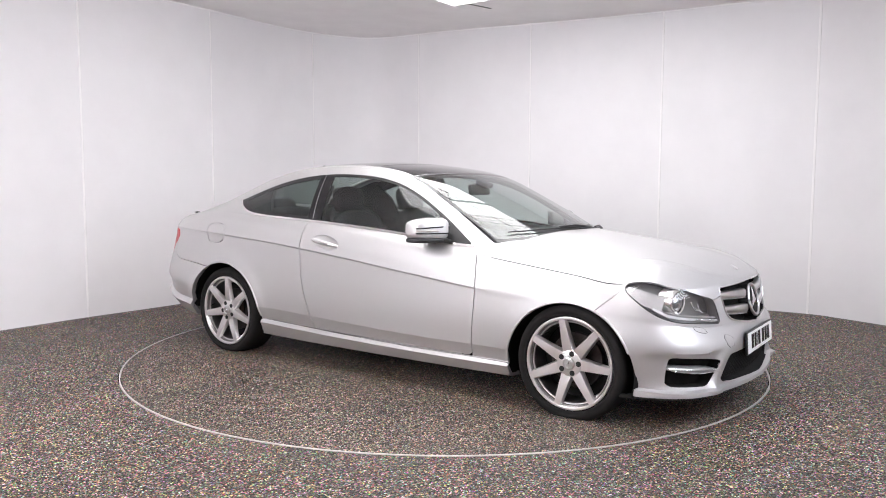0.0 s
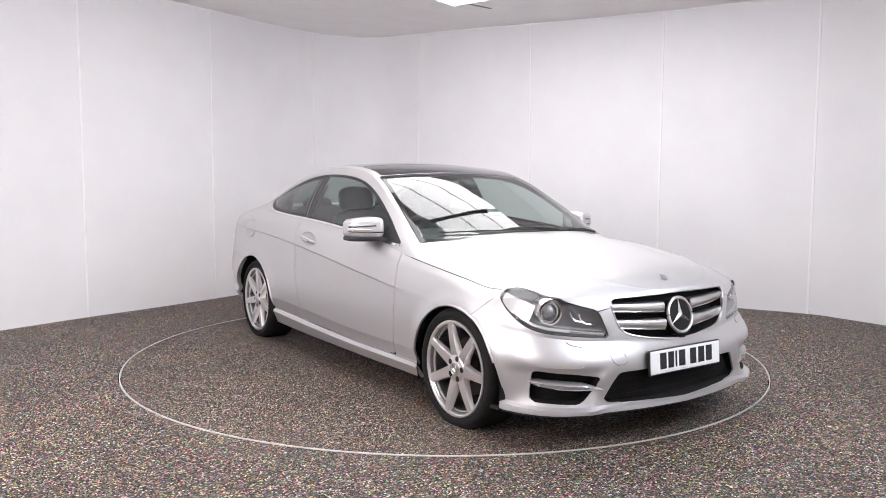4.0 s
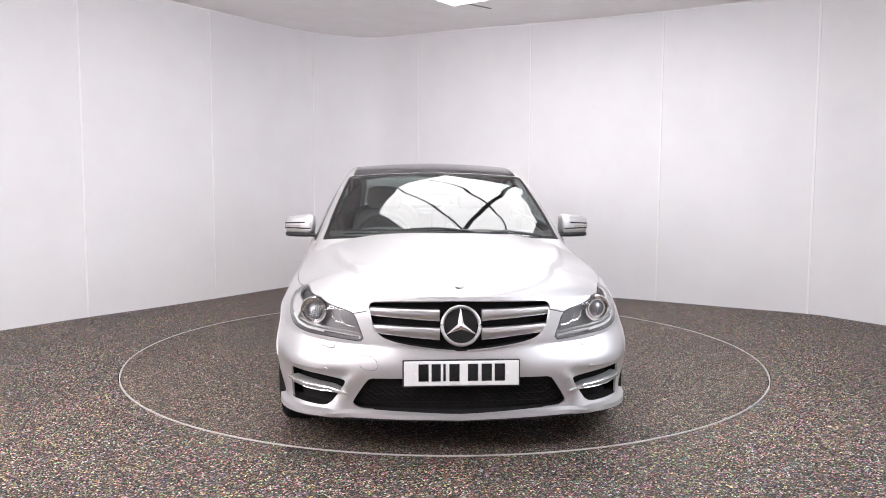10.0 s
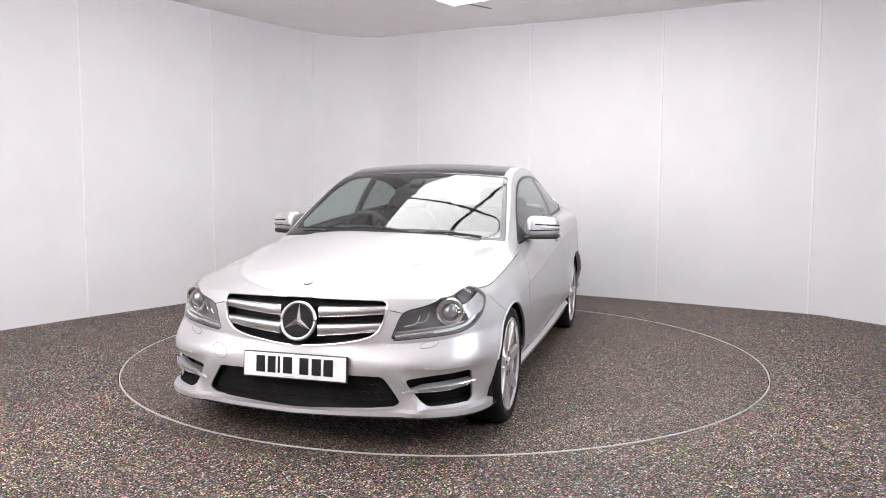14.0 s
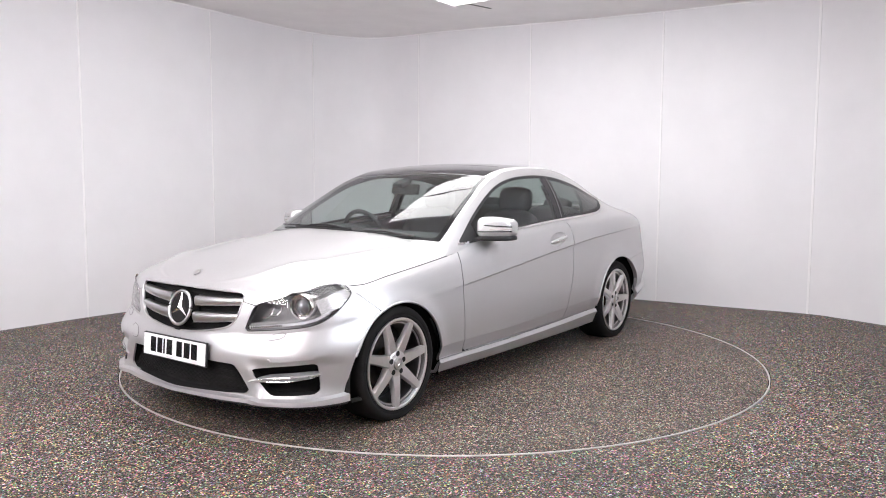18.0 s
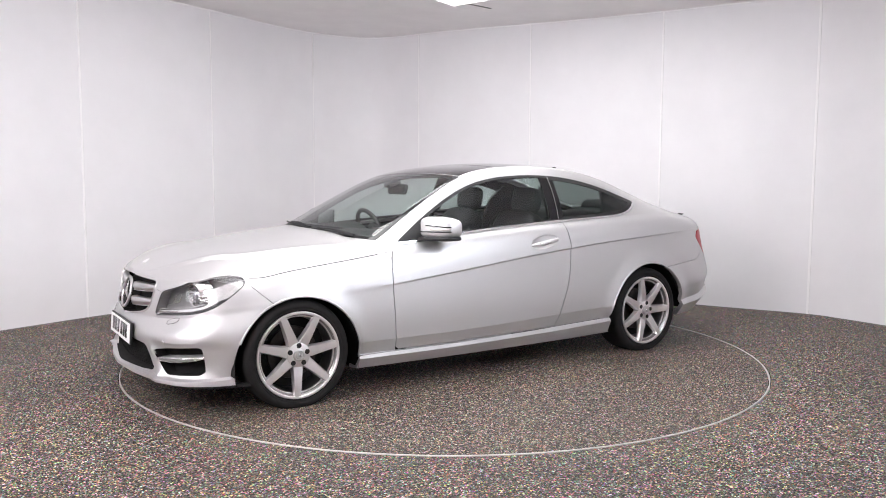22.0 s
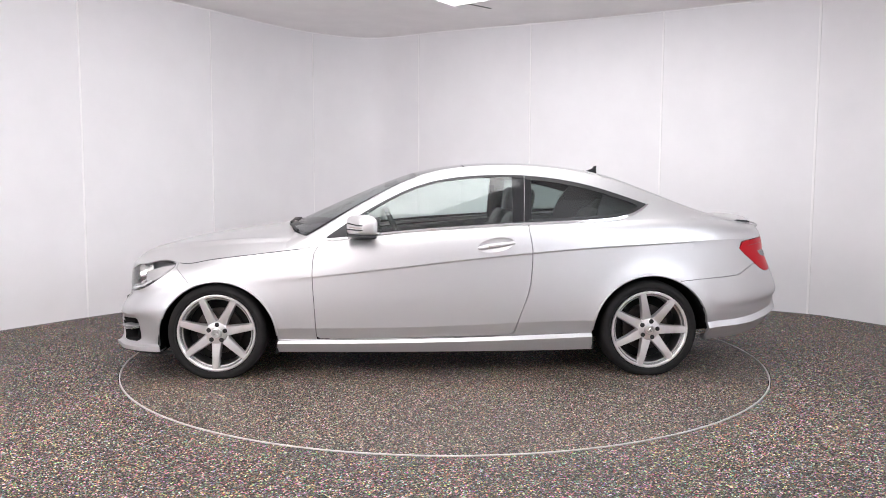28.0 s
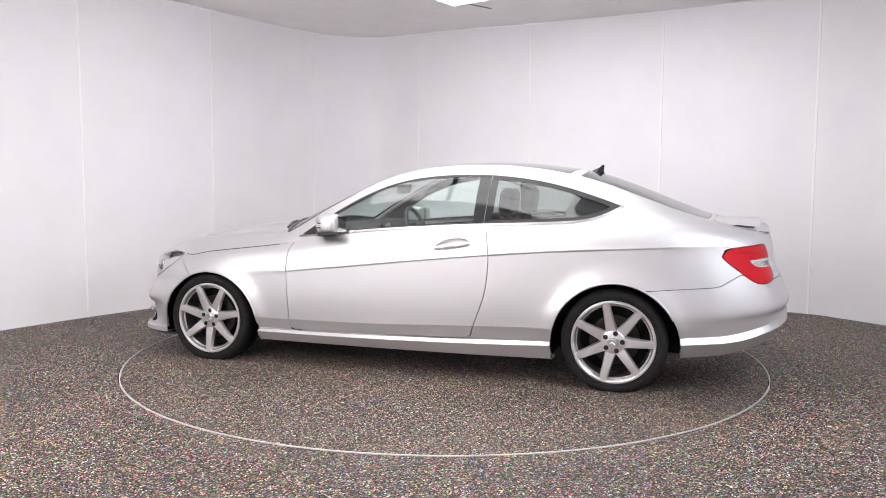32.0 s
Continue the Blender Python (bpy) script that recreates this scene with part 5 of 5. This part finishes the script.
def build_rear():
    tail = BODY["tail"]
    clear_poly = [(4.90, .800), (5.12, .812), (5.3, .812), (5.3, .766), (5.125, .762), (4.93, .762)]
    clear, red = tail.split(lambda d: signed(d[:, 3], d[:, 2], clear_poly))
    for side in ("L", "R"):
        t = part("tail_lamp", skin_mesh("tail_lamp", red, RED_LENS, side, .02), None, CAR, "red tail lamp with clear reversing strip")
        strip = part("reversing_strip", skin_mesh("reversing_strip", clear, CLEAR, side, .01), None, t, "clear ribbed strip")
        for k in range(11):
            a = 5.005 + .019 * k
            v, f = tube(flip([surf(a, z, .001)[0] for z in (.770, .783, .796)], side), .0022, 5)
            part("lamp_rib", mesh("lamp_rib", v, f, GREY), None, strip)
        for z0, z1 in ((.842, .866),):
            v, f = tube(flip(surf_path([(4.86, z0), (5.0, (z0 + z1) / 2), (5.16, z1)], .0005, 6)[0], side), .0022, 5)
            part("lens_line", mesh("lens_line", v, f, RED_DARK), None, t)
    # boot spoiler: a lip that rises out of the lid and ends in a thin edge
    v, f = [], []
    n = 37
    for i in range(n):
        k = abs(-1 + 2 * i / (n - 1))
        y = .455 * (-1 + 2 * i / (n - 1))
        fall = 1 - k ** 4
        for m, lift in ((12.15, -.002), (12.4, .0035), (12.7, .0075), (13.0, .013), (13.25, .0185), (13.4, .0215)):
            c, e = MIDDLE(m - .25 * k ** 2), EDGE(m - .25 * k ** 2)
            q = min(abs(y) / e[1], 1) ** 2
            p = c * (1 - q) + e * q
            v.append((p[0], y, p[2] + (lift * fall if lift > 0 else lift)))
        v += [(p[0] - .006, y, p[2] + .0205 * fall), (p[0] - .007, y, p[2] + .016 * fall), (p[0] + .004, y, p[2] - .006), (p[0] + .012, y, p[2] - .05)]
    m = 10
    for i in range(n - 1):
        for j in range(m):
            f.append((i * m + j, i * m + (j + 1) % m, (i + 1) * m + (j + 1) % m, (i + 1) * m + j))
    part("boot_spoiler", mesh("boot_spoiler", v, f, PAINT, sharp=45), None, CAR)
    # painted edge that closes the lid down to the tail
    upper = [EDGE(m) - np.array([0, 0, .010]) for m in np.linspace(13, 14, 11)]
    c, e = MIDDLE(14), EDGE(14)
    for q in np.linspace(1, 0, 21)[1:]:
        p = c * (1 - q * q) + e * q * q
        upper.append(np.array([p[0], e[1] * q, p[2] - .010 * np.clip((q - .93) / .07, 0, 1) ** 2]))
    lower = top_edge(np.linspace(u_at(-2.18), 16, len(upper)))
    g = np.stack([lower, np.stack([lower * .5 + np.array(upper) * .5])[0] + np.array([-.004, 0, .002]), np.array(upper)], 1)
    part("boot_edge", skin_mesh("boot_edge", Skin(g), PAINT, "LR", .006, sharp=50), None, CAR)
    # roof aerial fin
    v, f = [], []
    for x, w, z in ((-1.130, .004, 1.323), (-1.165, .017, 1.340), (-1.195, .016, 1.352), (-1.215, .012, 1.372), (-1.228, .008, 1.372), (-1.224, .012, 1.330), (-1.235, .012, 1.290)):
        v += [(x, -w, z - (.02 if z < 1.33 else 0)), (x, w, z - (.02 if z < 1.33 else 0))]
    base = len(v)
    for x, w, z in ((-1.12, .02, 1.315), (-1.17, .03, 1.306), (-1.24, .026, 1.288)):
        v += [(x, -w, z), (x, w, z)]
    f = [(0, 1, 3, 2), (2, 3, 5, 4), (4, 5, 7, 6), (6, 7, 9, 8), (8, 9, 11, 10), (0, 2, base + 2, base), (1, base + 1, base + 3, 3), (2, 4, 10, base + 4, base + 2), (3, base + 3, base + 5, 11, 5), (4, 6, 8, 10), (5, 11, 9, 7), (10, 11, base + 5, base + 4), (0, base, base + 1, 1)]
    part("roof_aerial", mesh("roof_aerial", v, f, GLOSS, smooth=False), None, CAR, "small black roof aerial fin")
    # twin exhaust trims: a flattened chrome sleeve with a dark mouth
    for s in (1, -1):
        rings = ((-2.05, .92), (-2.22, 1.0), (-2.262, 1.0), (-2.265, .97), (-2.263, .90), (-2.16, .88))
        v, f = [], []
        n = 32
        for x, g in rings:
            for i in range(n):
                t = 2 * math.pi * i / n
                c, w = math.cos(t), math.sin(t)
                v.append((x - .012 * w, s * .515 + .095 * g * math.copysign(abs(c) ** .5, c), .318 + .044 * g * math.copysign(abs(w) ** .6, w)))
        for k in range(len(rings) - 1):
            for i in range(n):
                f.append((k * n + i, k * n + (i + 1) % n, (k + 1) * n + (i + 1) % n, (k + 1) * n + i))
        e = part("exhaust_tip", mesh("exhaust_tip", v, f, CHROME, sharp=40), None, CAR)
        part("exhaust_mouth", mesh("exhaust_mouth", v[-n:], [tuple(range(n))], DARK), None, e)
    # little dark cap at the foot of the rear window
    bm = bmesh.new()
    box(bm, (.022, .54, .006), pose(-1.975, 0, 1.027, 0, -14, 0), .003)
    part("rear_window_seal", bm, BLACK, CAR)


build_rear()


def build_wipers():
    # dark cowl grille between bonnet and windscreen
    v, f = [], []
    n = 41
    for i in range(n):
        q = -1 + 2 * i / (n - 1)
        k = abs(q)
        for m, lift in ((-.42, -.012), (-.05, .004), (.16, .006)):
            c, e = MIDDLE(m), EDGE(m)
            w = k ** 2
            p = c * (1 - w) + e * w
            v.append((p[0], e[1] * q * .94, p[2] + lift))
    for i in range(n - 1):
        for j in range(2):
            f.append((i * 3 + j, i * 3 + j + 1, i * 3 + j + 4, i * 3 + j + 3))
    part("cowl", mesh("cowl", v, f, BLACK), None, CAR, "black cowl below the windscreen")

    def on_screen(m, y, off=.012):
        c, e = MIDDLE(m), EDGE(m)
        q = min(abs(y) / e[1], 1)
        w = q ** 2
        p = c * (1 - w) + e * w
        return Vector((p[0] + off * .5, y, p[2] + off))
    for pts, r in (([(.01, .16), (.05, .0), (.08, -.2), (.10, -.42), (.12, -.60)], .0045), ([(-.16, .58), (-.13, .44), (-.10, .28), (-.07, .12), (-.05, .0)], .0045)):
        w = part("wiper", mesh("wiper", *tube([on_screen(m, y) for m, y in pts], r, 6), BLACK), None, CAR, "black wiper arm and blade")
        a, b = pts[0], pts[2]
        v, f = tube([on_screen(a[0] - .05, a[1] + .02, .012), on_screen((a[0] + b[0]) / 2 + .03, (a[1] + b[1]) / 2, .022), on_screen(b[0] + .02, b[1], .018)], [.009, .0065, .0045], 8)
        part("wiper_arm", mesh("wiper_arm", v, f, BLACK), None, w)


build_wipers()


def build_interior():
    # headliner and inner pillars
    top = canopy_top(80, 14)
    _, roof = top.split(lambda d: d[:, 3] - 3.5)
    roof, _ = roof.split(lambda d: d[:, 3] - 7.8)
    part("headliner", skin_mesh("headliner", offset_skin(roof, -.03), HEADLINER, "LR", 0), None, CAR)
    side = canopy_side(100, 14)
    _, rail = side.split(lambda d: signed(d[:, 3], d[:, 4], DLO_POLY) - .004)
    part("inner_trim", skin_mesh("inner_trim", offset_skin(rail, -.022), DASH, "LR", 0), None, CAR)
    # seats
    for y in (.36, -.36):
        seat = part("front_seat", seat_mesh(.50, .50, .16), LEATHER, CAR, "black leather front seat with headrest")
        seat.matrix_basis = pose(-.18, y, .42)
        back = part("backrest", superpart((.15, .50, .60), .5), LEATHER, seat)
        back.matrix_basis = pose(-.315, 0, .33, 0, -17, 0)
        head = part("headrest", superpart((.11, .27, .19), .55), LEATHER, seat)
        head.matrix_basis = pose(-.455, 0, .695, 0, -10, 0)
        for dy in (-.06, .06):
            bm = bmesh.new()
            cyl(bm, .007, .007, .12, pose(-.43, dy, .60, 0, -14, 0), 10)
            part("headrest_post", bm, CHROME, seat)
        for dy in (-.21, .21):
            b = part("bolster", superpart((.13, .09, .44), .6), LEATHER, seat)
            b.matrix_basis = pose(-.262, dy, .29, 0, -17, 0)
    for y in (.34, -.34):
        seat = part("rear_seat", seat_mesh(.46, .54, .14), LEATHER, CAR, "black leather rear seat with headrest")
        seat.matrix_basis = pose(-.94, y, .44)
        back = part("backrest", superpart((.16, .60, .66), .5), LEATHER, seat)
        back.matrix_basis = pose(-.23, 0, .30, 0, -24, 0)
        head = part("headrest", superpart((.10, .25, .15), .55), LEATHER, seat)
        head.matrix_basis = pose(-.40, 0, .60, 0, -20, 0)
    # dashboard
    v, f = [], []
    n = 41
    for i in range(n):
        y = -.72 + 1.44 * i / (n - 1)
        k = (abs(y) / .72) ** 2.2
        hump = .045 * math.exp(-((y + .36) / .17) ** 4)
        for x, z in ((.90 - .13 * k, .925 - .02 * k), (.70 - .06 * k, .935), (.52, .925 + hump * .6), (.42, .905 + hump), (.385, .86 + hump * .5), (.40, .74), (.46, .60), (.46, .35)):
            v.append((x, y, z))
    m = 8
    for i in range(n - 1):
        for j in range(m - 1):
            f.append((i * m + j, i * m + j + 1, (i + 1) * m + j + 1, (i + 1) * m + j))
    dash = part("dashboard", mesh("dashboard", v, f, DASH, sharp=50), None, CAR, "dark soft-touch dashboard")
    bm = bmesh.new()
    box(bm, (.02, .19, .10), pose(.40, 0, .885, 0, 12, 0), .008)
    part("screen", bm, GLOSS, dash)
    # steering wheel on the right
    ring = [(0, .185 * math.cos(2 * math.pi * i / 48), .185 * math.sin(2 * math.pi * i / 48)) for i in range(48)]
    w = part("steering_wheel", mesh("steering_wheel", *tube(ring, .0165, 10, True), LEATHER), None, CAR, "black three-spoke steering wheel")
    w.matrix_basis = pose(.27, -.36, .865, 0, 24, 0)
    bm = bmesh.new()
    cyl(bm, .072, .06, .05, pose(0, 0, 0, 0, 90, 0), 24)
    part("wheel_boss", shaded(bm), LEATHER, w)
    for a in (180, 0, 270):
        bm = bmesh.new()
        r = math.radians(a)
        box(bm, (.018, .13, .045), pose(0, .12 * math.cos(r), .12 * math.sin(r), a, 0, 0), .006)
        part("wheel_spoke", bm, SATIN, w)
    # inside mirror
    bm = bmesh.new()
    box(bm, (.035, .235, .075), pose(.255, 0, 1.195, 0, -14, 0), .014)
    mir = part("rear_view_mirror", shaded(bm), BLACK, CAR, "black rear-view mirror under the roof")
    bm = bmesh.new()
    box(bm, (.10, .09, .035), pose(.30, 0, 1.235, 0, 20, 0), .01)
    part("mirror_mount", bm, BLACK, mir)
    # door cards, tunnel, parcel shelf, bulkheads
    for s in (1, -1):
        bm = bmesh.new()
        box(bm, (1.42, .04, .50), pose(.0, .770 * s, .655, 0, 5.2, 0), .015)
        c = part("door_card", bm, DASH, CAR)
        bm = bmesh.new()
        box(bm, (.85, .05, .28), pose(-1.15, .75 * s, .84), .02)
        part("rear_side_trim", bm, DASH, CAR)
        # inner cladding of the rear pillar
        pts = [(-1.02, .90), (-1.08, 1.10), (-1.15, 1.215), (-1.40, 1.10), (-1.55, .95)]
        v = [(x, (side_at(x, max(z, 1.0)).y - .035) * s, z) for x, z in pts] + [(x, (side_at(x, max(z, 1.0)).y - .06) * s, z) for x, z in pts]
        f = [(0, 1, 2, 3, 4), (9, 8, 7, 6, 5)] + [(i, (i + 1) % 5, (i + 1) % 5 + 5, i + 5) for i in range(5)]
        part("rear_pillar_trim", mesh("rear_pillar_trim", v, f, DASH, smooth=False), None, CAR)
    bm = bmesh.new()
    box(bm, (1.1, .26, .26), pose(-.05, 0, .45), .03)
    part("centre_tunnel", bm, DASH, CAR)
    bm = bmesh.new()
    box(bm, (.60, 1.24, .03), pose(-1.66, 0, .985, 0, -2, 0), .01)
    part("parcel_shelf", bm, DASH, CAR)
    bm = bmesh.new()
    box(bm, (1.72, 1.5, .03), pose(-.09, 0, .30), .01)
    part("cabin_floor", bm, DASH, CAR)
    # belt buckles' guides on the pillars
    for s in (1, -1):
        v, f = ribbon([side_at(-.52, z, -.03) * 1 if s > 0 else Vector((-.52, -(side_at(-.52, z).y - .03), z)) for z in (1.22, 1.1, .98, .85)], [Vector((0, -s, 0))] * 4, .045, .003)
        part("seat_belt", mesh("seat_belt", v, f, BLACK), None, CAR)


def superpart(size, e):
    v, f = superbox(size, e, 24, 14)
    return mesh("soft", v, f)


def seat_mesh(l, w, h):
    v, f = superbox((l, w, h), .5, 24, 12)
    return mesh("cushion", v, f)


build_interior()


# ---------------------------------------------------------------- what moves


def motions():
    """Turntable and car turn together about the middle of the ring."""
    steps = [i * 1.0 for i in range(33)]
    turn = lambda t: pose(0, 0, 0, 0, 0, TURN_START + TURN_RATE * t)
    walk(TABLE, [(t, turn(t)) for t in steps])
    walk(CAR, [(t, turn(t) @ pose(*CAR_OFF, .001)) for t in steps])


motions()
